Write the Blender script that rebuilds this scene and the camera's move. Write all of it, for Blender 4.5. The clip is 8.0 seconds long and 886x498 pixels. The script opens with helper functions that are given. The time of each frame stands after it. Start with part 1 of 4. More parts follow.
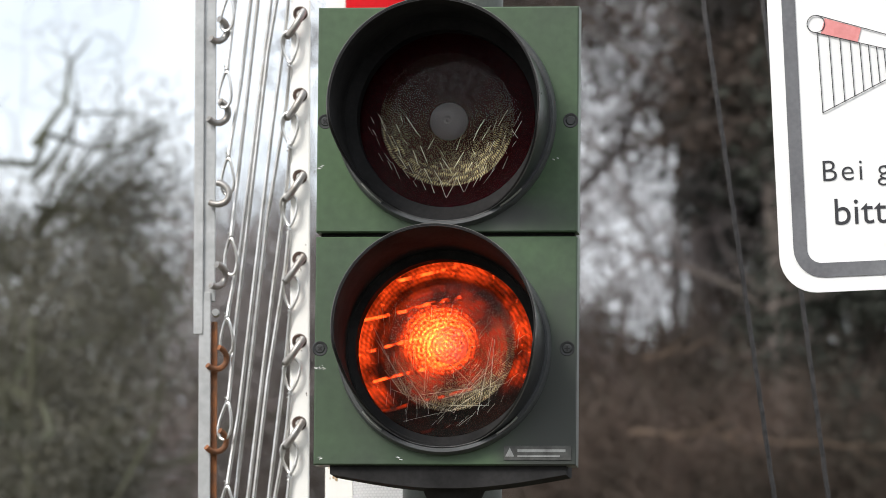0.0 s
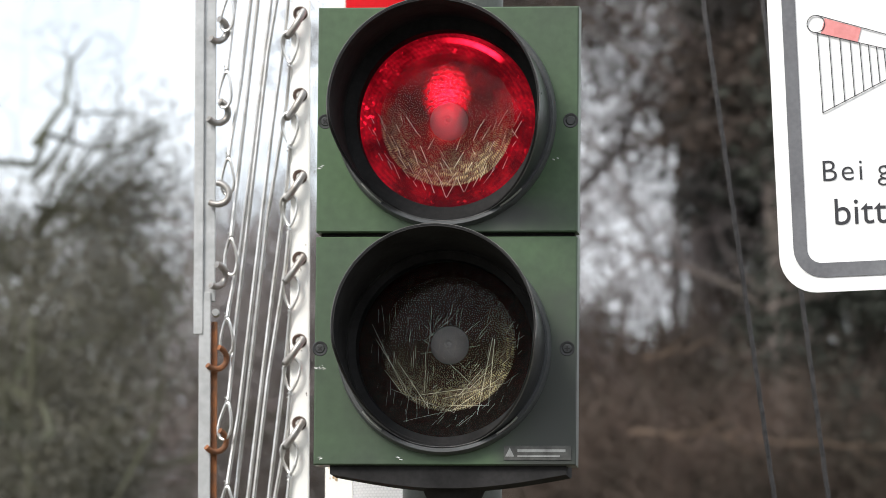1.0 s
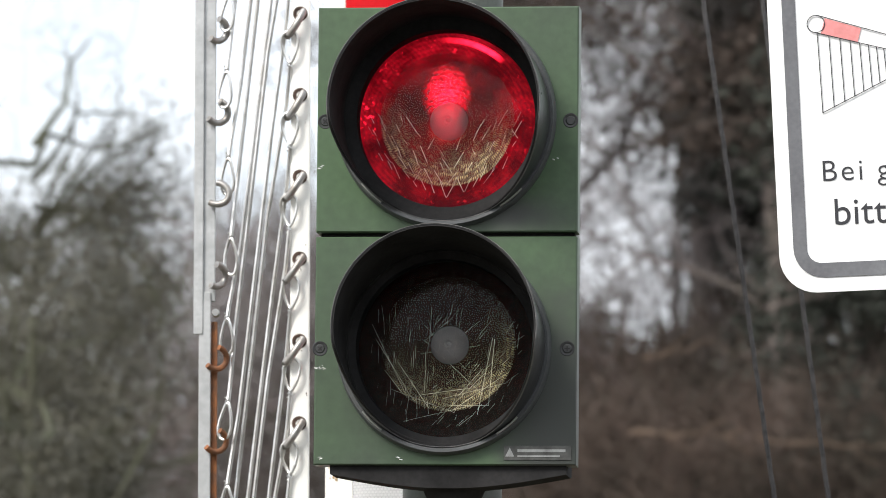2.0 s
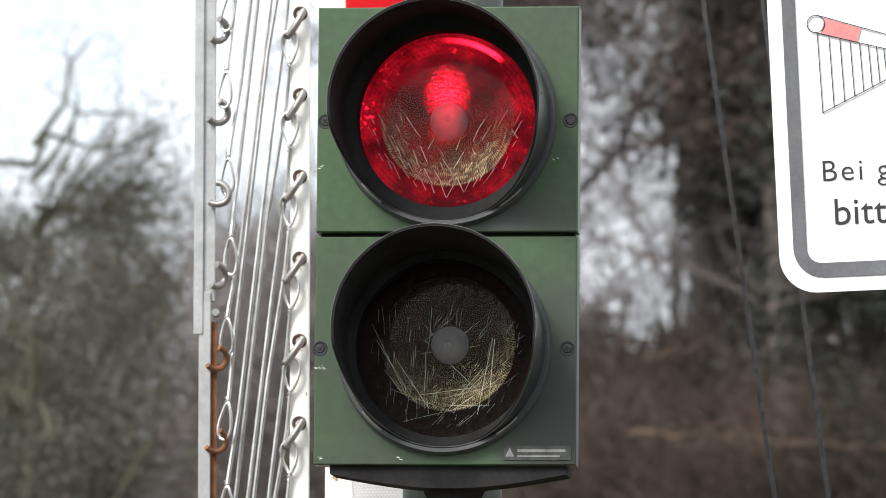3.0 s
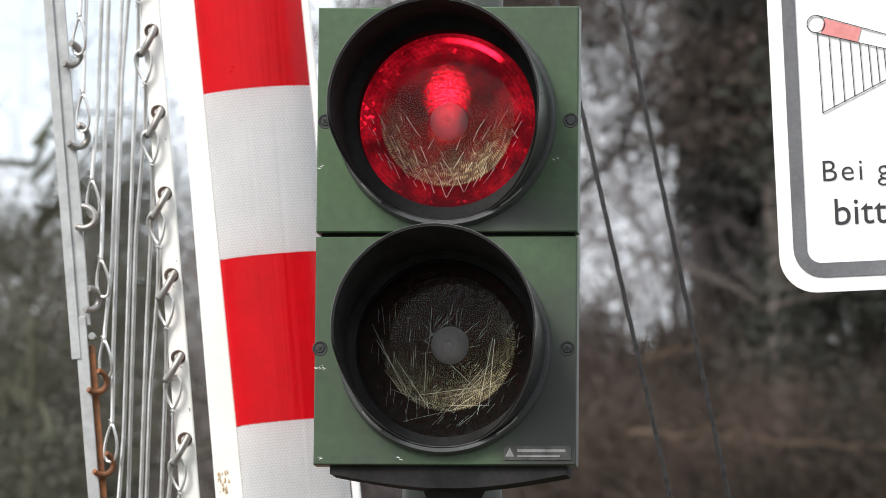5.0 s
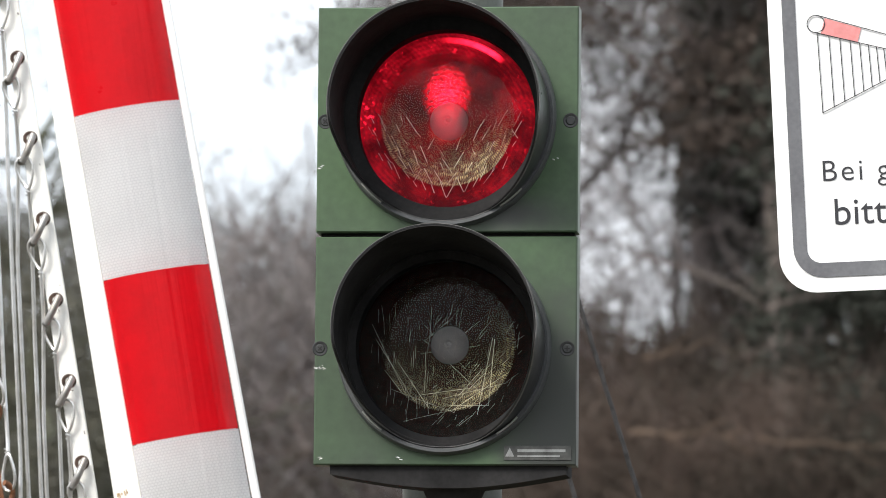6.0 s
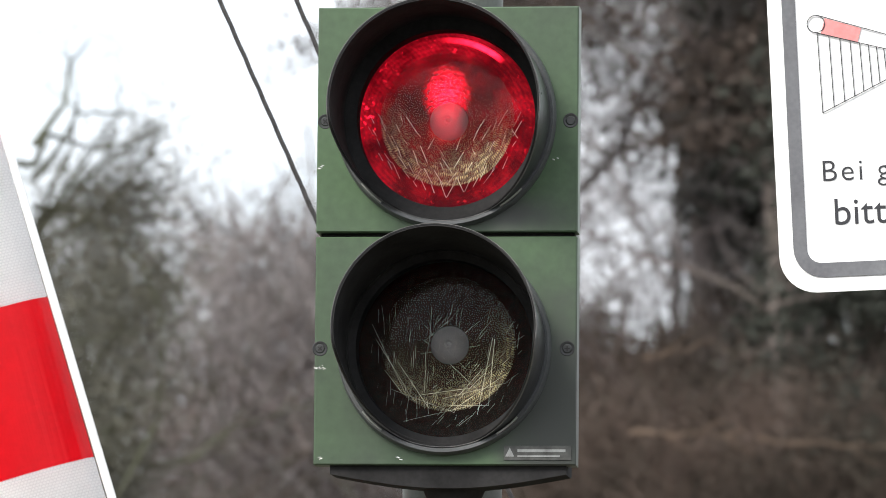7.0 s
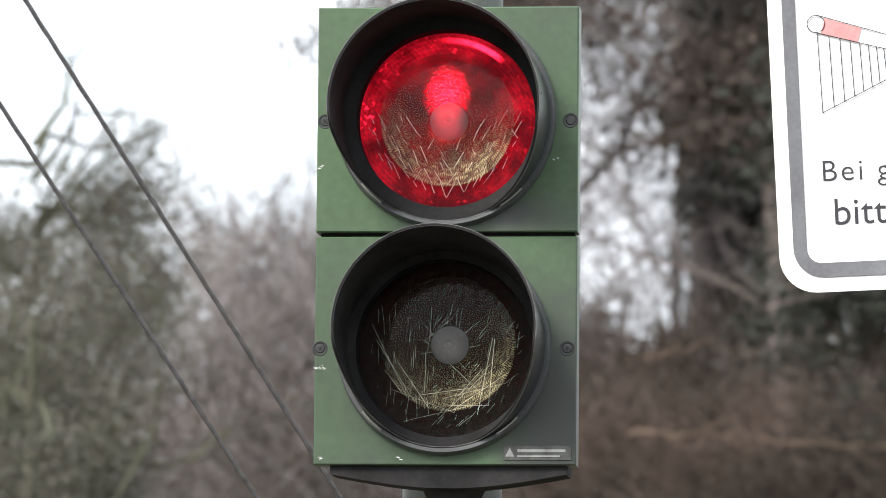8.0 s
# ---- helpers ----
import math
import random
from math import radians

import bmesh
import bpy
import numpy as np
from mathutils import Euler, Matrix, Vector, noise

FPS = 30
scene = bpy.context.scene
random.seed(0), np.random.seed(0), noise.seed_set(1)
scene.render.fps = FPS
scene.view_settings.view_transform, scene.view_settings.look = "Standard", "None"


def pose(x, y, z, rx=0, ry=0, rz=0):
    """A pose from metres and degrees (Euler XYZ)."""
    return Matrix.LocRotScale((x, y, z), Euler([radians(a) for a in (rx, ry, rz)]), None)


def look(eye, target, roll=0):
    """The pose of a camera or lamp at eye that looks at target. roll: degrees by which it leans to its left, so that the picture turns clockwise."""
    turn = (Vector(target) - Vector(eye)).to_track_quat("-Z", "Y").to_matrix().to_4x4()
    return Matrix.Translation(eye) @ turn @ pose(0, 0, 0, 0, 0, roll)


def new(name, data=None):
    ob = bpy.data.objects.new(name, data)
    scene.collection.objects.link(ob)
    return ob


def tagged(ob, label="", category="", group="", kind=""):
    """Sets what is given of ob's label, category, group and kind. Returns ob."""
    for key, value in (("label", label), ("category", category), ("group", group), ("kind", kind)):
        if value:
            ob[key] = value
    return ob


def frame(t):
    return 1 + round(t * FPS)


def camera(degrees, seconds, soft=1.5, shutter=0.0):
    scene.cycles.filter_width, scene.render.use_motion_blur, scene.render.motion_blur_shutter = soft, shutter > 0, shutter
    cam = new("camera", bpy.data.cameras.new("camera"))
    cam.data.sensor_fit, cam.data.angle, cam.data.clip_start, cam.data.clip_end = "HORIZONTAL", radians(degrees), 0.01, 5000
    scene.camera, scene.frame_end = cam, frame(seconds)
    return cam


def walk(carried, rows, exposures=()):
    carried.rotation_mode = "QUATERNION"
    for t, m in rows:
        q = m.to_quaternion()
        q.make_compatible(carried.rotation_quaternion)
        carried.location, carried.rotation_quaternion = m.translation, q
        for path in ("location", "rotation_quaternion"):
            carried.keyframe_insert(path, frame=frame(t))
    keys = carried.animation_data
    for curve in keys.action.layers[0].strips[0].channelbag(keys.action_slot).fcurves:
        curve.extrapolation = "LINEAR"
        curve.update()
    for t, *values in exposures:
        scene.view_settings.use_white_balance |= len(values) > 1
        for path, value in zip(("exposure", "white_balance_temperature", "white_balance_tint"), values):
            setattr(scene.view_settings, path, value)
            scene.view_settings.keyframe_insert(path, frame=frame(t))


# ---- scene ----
# ------------------------------------------------------------------ camera
cam = camera(9.0, 8.0, soft=0.8)
cam.data.dof.use_dof = True
cam.data.dof.focus_distance = 6.2
cam.data.dof.aperture_fstop = 14.5
EYE = pose(0, 0, 1.8, 96.4, 0, 0)
walk(cam, [(0.0, EYE), (8.0, EYE)], [
    (0.0, 0.19), (0.5, 0.19), (1.0, 0.31), (1.5, 0.36), (3.5, 0.39), (4.0, 0.34), (4.5, 0.24), (5.0, 0.26), (6.0, 0.39), (6.5, 0.47), (7.0, 0.57), (7.5, 0.74), (8.0, 0.83)])

# ------------------------------------------------------------------ world and sun
world = bpy.data.worlds.new("sky")
scene.world = world
world.use_nodes = True
wn = world.node_tree.nodes
sky = wn.new("ShaderNodeTexSky")
sky.sky_type = "NISHITA"
sky.sun_disc = False
sky.sun_elevation = radians(43)
sky.sun_rotation = radians(221)
sky.air_density = 1.0
sky.dust_density = 4.0
sky.ozone_density = 1.0
wn["Background"].inputs["Strength"].default_value = 0.15
# bright broken cloud over a pale blue sky
wl = world.node_tree.links
cloud_co = wn.new("ShaderNodeTexCoord")
cloud = wn.new("ShaderNodeTexNoise")
cloud.inputs["Scale"].default_value = 7.0
cloud.inputs["Detail"].default_value = 7
wl.new(cloud_co.outputs["Generated"], cloud.inputs["Vector"])
cover = wn.new("ShaderNodeMapRange")
cover.inputs["From Min"].default_value, cover.inputs["From Max"].default_value = 0.33, 0.55
cover.inputs["To Min"].default_value, cover.inputs["To Max"].default_value = 0.3, 1.0
wl.new(cloud.outputs["Fac"], cover.inputs["Value"])
veil = wn.new("ShaderNodeMix")
veil.data_type = "RGBA"
wl.new(cover.outputs["Result"], veil.inputs["Factor"])
wl.new(sky.outputs[0], veil.inputs["A"])
veil.inputs["B"].default_value = (7.6, 8.0, 8.5, 1)
wl.new(veil.outputs["Result"], wn["Background"].inputs["Color"])

sun = new("sun", bpy.data.lights.new("sun", "SUN"))
sun.data.energy = 2.8
sun.data.angle = radians(24)
sun.data.color = (1.0, 0.965, 0.92)
sun.matrix_world = look((-6.3, -7.2, 8.5), (0, 0, 0))


# ------------------------------------------------------------------ materials
def material(name, rgb, rough=0.5, metal=0.0, vary=0.15, scale=20.0, fine=200.0, bump=0.1, rgb2=None, spec=0.5, coat=0.0):
    """A surface with stains at one scale and grain at another."""
    m = bpy.data.materials.new(name)
    m.use_nodes = True
    n, l = m.node_tree.nodes, m.node_tree.links
    b = n["Principled BSDF"]
    co = n.new("ShaderNodeTexCoord")
    big = n.new("ShaderNodeTexNoise")
    big.inputs["Scale"].default_value = scale
    big.inputs["Detail"].default_value = 6
    small = n.new("ShaderNodeTexNoise")
    small.inputs["Scale"].default_value = fine
    small.inputs["Detail"].default_value = 3
    l.new(co.outputs["Object"], big.inputs["Vector"])
    l.new(co.outputs["Object"], small.inputs["Vector"])
    mixer = n.new("ShaderNodeMix")
    mixer.data_type = "RGBA"
    other = rgb2 or [c * (1 - vary * 2) for c in rgb]
    mixer.inputs["A"].default_value = (*rgb, 1)
    mixer.inputs["B"].default_value = (*other, 1)
    ramp = n.new("ShaderNodeValToRGB")
    ramp.color_ramp.elements[0].position, ramp.color_ramp.elements[1].position = 0.38, 0.72
    l.new(big.outputs["Fac"], ramp.inputs["Fac"])
    l.new(ramp.outputs["Color"], mixer.inputs["Factor"])
    grain = n.new("ShaderNodeMix")
    grain.data_type = "RGBA"
    grain.blend_type = "OVERLAY"
    grain.inputs["Factor"].default_value = 0.25
    l.new(mixer.outputs["Result"], grain.inputs["A"])
    l.new(small.outputs["Fac"], grain.inputs["B"])
    l.new(grain.outputs["Result"], b.inputs["Base Color"])
    rr = n.new("ShaderNodeMapRange")
    rr.inputs["To Min"].default_value, rr.inputs["To Max"].default_value = max(rough - 0.08, 0.02), min(rough + 0.12, 1)
    l.new(big.outputs["Fac"], rr.inputs["Value"])
    l.new(rr.outputs["Result"], b.inputs["Roughness"])
    b.inputs["Metallic"].default_value = metal
    b.inputs["Specular IOR Level"].default_value = spec
    b.inputs["Coat Weight"].default_value = coat
    if bump:
        bu = n.new("ShaderNodeBump")
        bu.inputs["Strength"].default_value = bump
        bu.inputs["Distance"].default_value = 0.001
        l.new(small.outputs["Fac"], bu.inputs["Height"])
        l.new(bu.outputs["Normal"], b.inputs["Normal"])
    return m


GREEN = material("green_paint", (0.06375, 0.1148, 0.0527), 0.42, vary=0.1, scale=5, rgb2=(0.0408, 0.0561, 0.0391), fine=90, bump=0.03)


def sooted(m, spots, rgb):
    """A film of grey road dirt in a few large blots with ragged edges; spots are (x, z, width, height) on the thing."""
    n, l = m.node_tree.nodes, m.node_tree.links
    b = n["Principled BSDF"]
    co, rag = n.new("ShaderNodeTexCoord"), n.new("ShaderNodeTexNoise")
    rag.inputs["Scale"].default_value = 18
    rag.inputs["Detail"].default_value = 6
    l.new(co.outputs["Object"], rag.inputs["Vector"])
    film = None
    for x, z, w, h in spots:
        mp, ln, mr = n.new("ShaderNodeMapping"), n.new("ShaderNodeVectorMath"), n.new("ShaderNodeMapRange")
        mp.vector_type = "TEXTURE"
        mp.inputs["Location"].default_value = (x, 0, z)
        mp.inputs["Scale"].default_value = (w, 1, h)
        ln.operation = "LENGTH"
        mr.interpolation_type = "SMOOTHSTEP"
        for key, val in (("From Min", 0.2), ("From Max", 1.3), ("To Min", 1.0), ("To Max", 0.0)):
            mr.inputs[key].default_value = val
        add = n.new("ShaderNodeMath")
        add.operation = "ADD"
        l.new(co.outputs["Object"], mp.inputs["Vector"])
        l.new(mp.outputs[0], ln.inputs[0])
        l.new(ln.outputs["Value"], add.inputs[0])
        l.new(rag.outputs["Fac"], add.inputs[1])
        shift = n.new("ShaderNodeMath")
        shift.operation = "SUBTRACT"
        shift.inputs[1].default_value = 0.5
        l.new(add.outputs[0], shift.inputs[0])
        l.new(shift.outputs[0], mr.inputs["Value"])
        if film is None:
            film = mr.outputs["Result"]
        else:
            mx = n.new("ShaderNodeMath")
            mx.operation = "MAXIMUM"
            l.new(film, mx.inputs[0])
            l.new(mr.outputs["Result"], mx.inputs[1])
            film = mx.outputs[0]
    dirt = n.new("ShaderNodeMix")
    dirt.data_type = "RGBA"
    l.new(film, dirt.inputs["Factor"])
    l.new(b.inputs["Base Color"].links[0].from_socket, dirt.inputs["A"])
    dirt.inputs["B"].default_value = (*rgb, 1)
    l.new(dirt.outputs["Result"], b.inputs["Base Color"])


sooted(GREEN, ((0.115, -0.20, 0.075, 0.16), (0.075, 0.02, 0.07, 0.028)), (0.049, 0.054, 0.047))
BLACK = material("black_plastic", (0.026, 0.026, 0.027), 0.3, vary=0.2, scale=25)
MATT = material("matt_black_lining", (0.04, 0.039, 0.039), 0.9, vary=0.2, spec=0.05)
DARKGREY = material("dark_grey_plastic", (0.03825, 0.0408, 0.0408), 0.42, vary=0.15, scale=30)
COLLARGREY = material("grey_collar", (0.085, 0.089, 0.09), 0.42, vary=0.15, scale=30)
EDGELIGHT = material("highlight_grey_edge", (0.13, 0.125, 0.12), 0.5, vary=0.35, scale=70)
STEEL = material("dull_steel", (0.45, 0.45, 0.43), 0.4, metal=0.8, vary=0.2, scale=60)
DARKSTEEL = material("dark_steel", (0.14, 0.14, 0.13), 0.45, metal=0.7, vary=0.25, scale=60)
GALV = material("galvanised_steel", (0.52, 0.53, 0.53), 0.5, metal=0.35, vary=0.12, scale=40, fine=160, bump=0.12)
WIRE = material("galvanised_wire", (0.8, 0.8, 0.79), 0.3, metal=0.85, vary=0.3, scale=30, rgb2=(0.5, 0.48, 0.44))
SHACKLE = material("weathered_shackle_steel", (0.36, 0.355, 0.345), 0.36, metal=0.6, vary=0.35, scale=70, rgb2=(0.25, 0.22, 0.19))
RUST = material("rusty_steel", (0.2805, 0.1062, 0.03825), 0.8, vary=0.3, scale=60, rgb2=(0.1275, 0.068, 0.0425))
DARKRUST = material("dark_rust", (0.09, 0.055, 0.04), 0.8, vary=0.3, scale=90)
STAIN = material("pale_rust_stain", (0.6, 0.42, 0.22), 0.6, vary=0.2, scale=90)
CREAM = material("cream_paint", (0.95, 0.945, 0.9), 0.4, vary=0.04, scale=12, rgb2=(0.9, 0.885, 0.83), bump=0.06)
WHITE = material("white_paint", (0.92, 0.92, 0.91), 0.35, vary=0.05, scale=10, bump=0.05)
RED = material("red_sheeting", (0.88, 0.005, 0.016), 0.3, vary=0.05, scale=14, rgb2=(0.78, 0.004, 0.014), bump=0.05, spec=0.45)
ROPE = material("steel_rope", (0.055, 0.052, 0.052), 0.65, metal=0.1, vary=0.3, scale=120, fine=600)
SIGNWHITE = material("sign_white_sheeting", (0.86, 0.86, 0.85), 0.4, vary=0.02, scale=8, bump=0.02)
SIGNGREY = material("sign_grey_border", (0.119, 0.119, 0.1275), 0.4, vary=0.15, scale=14, rgb2=(0.17, 0.1742, 0.1827))
INK = material("sign_black_print", (0.03, 0.03, 0.035), 0.5, vary=0.1)
PINK = material("faded_red_print", (0.75, 0.28, 0.27), 0.5, vary=0.06, scale=30)
GREYPOST = material("grey_green_post", (0.1105, 0.1232, 0.1062), 0.5, vary=0.15, scale=15, metal=0.2)
BARK = material("grey_brown_bark", (0.1785, 0.1403, 0.1343), 0.9, vary=0.25, scale=1.2, fine=40, rgb2=(0.0935, 0.085, 0.068))
MOSSBARK = material("mossy_bark", (0.07225, 0.0765, 0.0425), 0.9, vary=0.25, scale=4, fine=40, rgb2=(0.0425, 0.03825, 0.02975))
PALEBARK = material("pale_bark", (0.255, 0.2295, 0.2253), 0.85, vary=0.2, scale=3, fine=40)
STRAWBARK = material("bleached_dead_wood", (0.153, 0.1062, 0.0748), 0.9, vary=0.25, scale=6, fine=40)
BROWNLEAF = material("dry_brown_leaf", (0.068, 0.0493, 0.0391), 0.85, vary=0.3, scale=2, fine=30, rgb2=(0.0357, 0.0289, 0.0238))
SCRUB = material("withered_scrub_leaf", (0.1148, 0.08075, 0.068), 0.9, vary=0.3, scale=2.6, fine=30, rgb2=(0.0425, 0.0408, 0.0272))
DRYBRUSH = material("dry_brush", (0.0918, 0.0629, 0.0493), 0.9, vary=0.3, scale=2.6, fine=30, rgb2=(0.0306, 0.0289, 0.0204))
IVY = material("ivy_leaf", (0.0833, 0.0782, 0.0527), 0.6, vary=0.3, scale=3.5, fine=30, rgb2=(0.03825, 0.0357, 0.0289))
NEEDLE = material("spruce_needles", (0.034, 0.0391, 0.0289), 0.75, vary=0.3, scale=2, fine=30)
GROUND = material("winter_grass", (0.085, 0.0765, 0.0425), 0.95, vary=0.3, scale=0.6, fine=20, rgb2=(0.0595, 0.04675, 0.02975))
LITTER = material("leaf_litter", (0.06375, 0.0476, 0.03825), 0.95, vary=0.3, scale=1.2, fine=25, rgb2=(0.0425, 0.0357, 0.02975), bump=0.5)
ASPHALT = material("asphalt", (0.05, 0.05, 0.05), 0.85, vary=0.2, scale=2, fine=300, bump=0.4)


def reflective_white():
    """White sheeting with a fine honeycomb of cells."""
    m = material("reflective_white_sheeting", (0.93, 0.93, 0.93), 0.42, vary=0.05, scale=10, rgb2=(0.84, 0.84, 0.84), bump=0)
    n, l = m.node_tree.nodes, m.node_tree.links
    b = n["Principled BSDF"]
    co = n.new("ShaderNodeTexCoord")
    sep, com = n.new("ShaderNodeSeparateXYZ"), n.new("ShaderNodeCombineXYZ")
    l.new(co.outputs["Object"], sep.inputs[0])
    l.new(sep.outputs["X"], com.inputs["X"])
    l.new(sep.outputs["Z"], com.inputs["Y"])
    cells = n.new("ShaderNodeTexBrick")
    for key, val in (("Scale", 1.0), ("Brick Width", 0.0044), ("Row Height", 0.0036), ("Mortar Size", 0.0006), ("Mortar Smooth", 0.6)):
        cells.inputs[key].default_value = val
    l.new(com.outputs[0], cells.inputs["Vector"])
    mx = n.new("ShaderNodeMix")
    mx.data_type = "RGBA"
    mx.blend_type = "MULTIPLY"
    src = b.inputs["Base Color"].links[0].from_socket
    l.new(cells.outputs["Fac"], mx.inputs["Factor"])
    l.new(src, mx.inputs["A"])
    mx.inputs["B"].default_value = (0.84, 0.84, 0.85, 1)
    l.new(mx.outputs["Result"], b.inputs["Base Color"])
    return m


SHEET = reflective_white()


def wrinkled(m, strength):
    """Long shallow wrinkles in stuck-on film, running along the boom."""
    n, l = m.node_tree.nodes, m.node_tree.links
    b = n["Principled BSDF"]
    co, mp, nz, bu = n.new("ShaderNodeTexCoord"), n.new("ShaderNodeMapping"), n.new("ShaderNodeTexNoise"), n.new("ShaderNodeBump")
    mp.inputs["Scale"].default_value = (75, 20, 1.2)
    nz.inputs["Scale"].default_value = 1.0
    nz.inputs["Detail"].default_value = 4
    bu.inputs["Strength"].default_value = strength
    bu.inputs["Distance"].default_value = 0.004
    l.new(co.outputs["Object"], mp.inputs["Vector"])
    l.new(mp.outputs[0], nz.inputs["Vector"])
    l.new(nz.outputs["Fac"], bu.inputs["Height"])
    l.new(bu.outputs["Normal"], b.inputs["Normal"])


wrinkled(RED, 0.55)
wrinkled(SHEET, 0.3)


def glass(name, tint, gloss_rough, haze=0.0, haze_rgb=(0.5, 0.5, 0.5), ridges=0.0, mirror=False, ridge_scale=350, cloudy=0.6, ior=1.5, prisms=None):
    """Moulded signal glass: it lets light straight through, tinted, with gloss by Fresnel and a share of dull haze."""
    m = bpy.data.materials.new(name)
    m.use_nodes = True
    n, l = m.node_tree.nodes, m.node_tree.links
    n.remove(n["Principled BSDF"])
    out = n["Material Output"]
    clear = n.new("ShaderNodeBsdfTransparent")
    clear.inputs["Color"].default_value = (*tint, 1)
    dull = n.new("ShaderNodeBsdfGlossy" if mirror else "ShaderNodeBsdfDiffuse")
    if mirror:
        dull.inputs["Roughness"].default_value = 0.5
    dull.inputs["Color"].default_value = (*haze_rgb, 1)
    gloss = n.new("ShaderNodeBsdfGlossy")
    gloss.inputs["Roughness"].default_value = gloss_rough
    fres = n.new("ShaderNodeFresnel")
    fres.inputs["IOR"].default_value = ior
    a, b = n.new("ShaderNodeMixShader"), n.new("ShaderNodeMixShader")
    co = n.new("ShaderNodeTexCoord")
    noise_tex = n.new("ShaderNodeTexNoise")
    noise_tex.inputs["Scale"].default_value = 120
    l.new(co.outputs["Object"], noise_tex.inputs["Vector"])
    mr = n.new("ShaderNodeMapRange")
    mr.inputs["From Min"].default_value, mr.inputs["From Max"].default_value = 0.3, 0.7
    mr.inputs["To Min"].default_value, mr.inputs["To Max"].default_value = haze * (1 - cloudy), haze * (1 + cloudy)
    l.new(noise_tex.outputs["Fac"], mr.inputs["Value"])
    share = mr.outputs["Result"]
    if prisms:
        # rows of small moulded prisms round the middle
        def calc(op, *vals):
            k = n.new("ShaderNodeMath")
            k.operation = op
            for i, v in enumerate(vals):
                if isinstance(v, (int, float)):
                    k.inputs[i].default_value = v
                else:
                    l.new(v, k.inputs[i])
            return k.outputs[0]
        sep = n.new("ShaderNodeSeparateXYZ")
        l.new(co.outputs["Object"], sep.inputs[0])
        px, pz = calc("SUBTRACT", sep.outputs["X"], prisms[0]), calc("SUBTRACT", sep.outputs["Z"], prisms[1])
        angle = calc("ARCTAN2", pz, px)
        rad = calc("SQRT", calc("ADD", calc("MULTIPLY", px, px), calc("MULTIPLY", pz, pz)))
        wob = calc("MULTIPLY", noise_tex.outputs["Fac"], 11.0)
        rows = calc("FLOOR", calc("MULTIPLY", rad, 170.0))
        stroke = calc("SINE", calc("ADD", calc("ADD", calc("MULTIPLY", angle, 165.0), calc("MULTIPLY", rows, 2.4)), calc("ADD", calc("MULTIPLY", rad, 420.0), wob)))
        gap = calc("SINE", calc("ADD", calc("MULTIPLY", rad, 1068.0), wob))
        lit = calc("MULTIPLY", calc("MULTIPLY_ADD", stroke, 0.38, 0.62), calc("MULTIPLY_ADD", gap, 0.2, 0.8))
        # light on the lower half, painted as a larger share of haze
        lower_light = n.new("ShaderNodeMapRange")
        lower_light.interpolation_type = "SMOOTHSTEP"
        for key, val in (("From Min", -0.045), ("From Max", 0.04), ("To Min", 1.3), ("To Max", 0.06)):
            lower_light.inputs[key].default_value = val
        l.new(calc("SUBTRACT", pz, calc("MULTIPLY", px, prisms[2])), lower_light.inputs["Value"])
        # bright crescent near the rim, painted by raising the same share
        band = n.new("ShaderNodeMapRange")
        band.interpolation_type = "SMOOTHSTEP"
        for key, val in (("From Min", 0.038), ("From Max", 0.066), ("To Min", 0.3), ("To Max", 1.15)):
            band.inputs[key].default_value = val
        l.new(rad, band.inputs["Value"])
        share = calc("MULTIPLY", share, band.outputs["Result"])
        share = calc("MULTIPLY", share, lower_light.outputs["Result"])
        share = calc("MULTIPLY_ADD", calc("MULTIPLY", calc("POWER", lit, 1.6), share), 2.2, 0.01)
    l.new(share, a.inputs["Fac"])
    l.new(clear.outputs[0], a.inputs[1])
    l.new(dull.outputs[0], a.inputs[2])
    l.new(fres.outputs[0], b.inputs["Fac"])
    l.new(a.outputs[0], b.inputs[1])
    l.new(gloss.outputs[0], b.inputs[2])
    l.new(b.outputs[0], out.inputs["Surface"])
    if ridges:
        w = n.new("ShaderNodeTexNoise")
        w.inputs["Scale"].default_value = ridge_scale
        bu = n.new("ShaderNodeBump")
        bu.inputs["Strength"].default_value = ridges
        bu.inputs["Distance"].default_value = 0.002
        l.new(co.outputs["Object"], w.inputs["Vector"])
        l.new(w.outputs["Fac"], bu.inputs["Height"])
        for s in (dull, gloss):
            l.new(bu.outputs["Normal"], s.inputs["Normal"])
    return m


CLEAR = glass("clear_front_glass", (0.97, 0.97, 0.97), 0.08, ior=1.22)
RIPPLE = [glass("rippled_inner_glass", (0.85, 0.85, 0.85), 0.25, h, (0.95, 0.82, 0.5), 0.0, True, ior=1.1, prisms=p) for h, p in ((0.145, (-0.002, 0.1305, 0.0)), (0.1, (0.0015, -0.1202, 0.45)))]


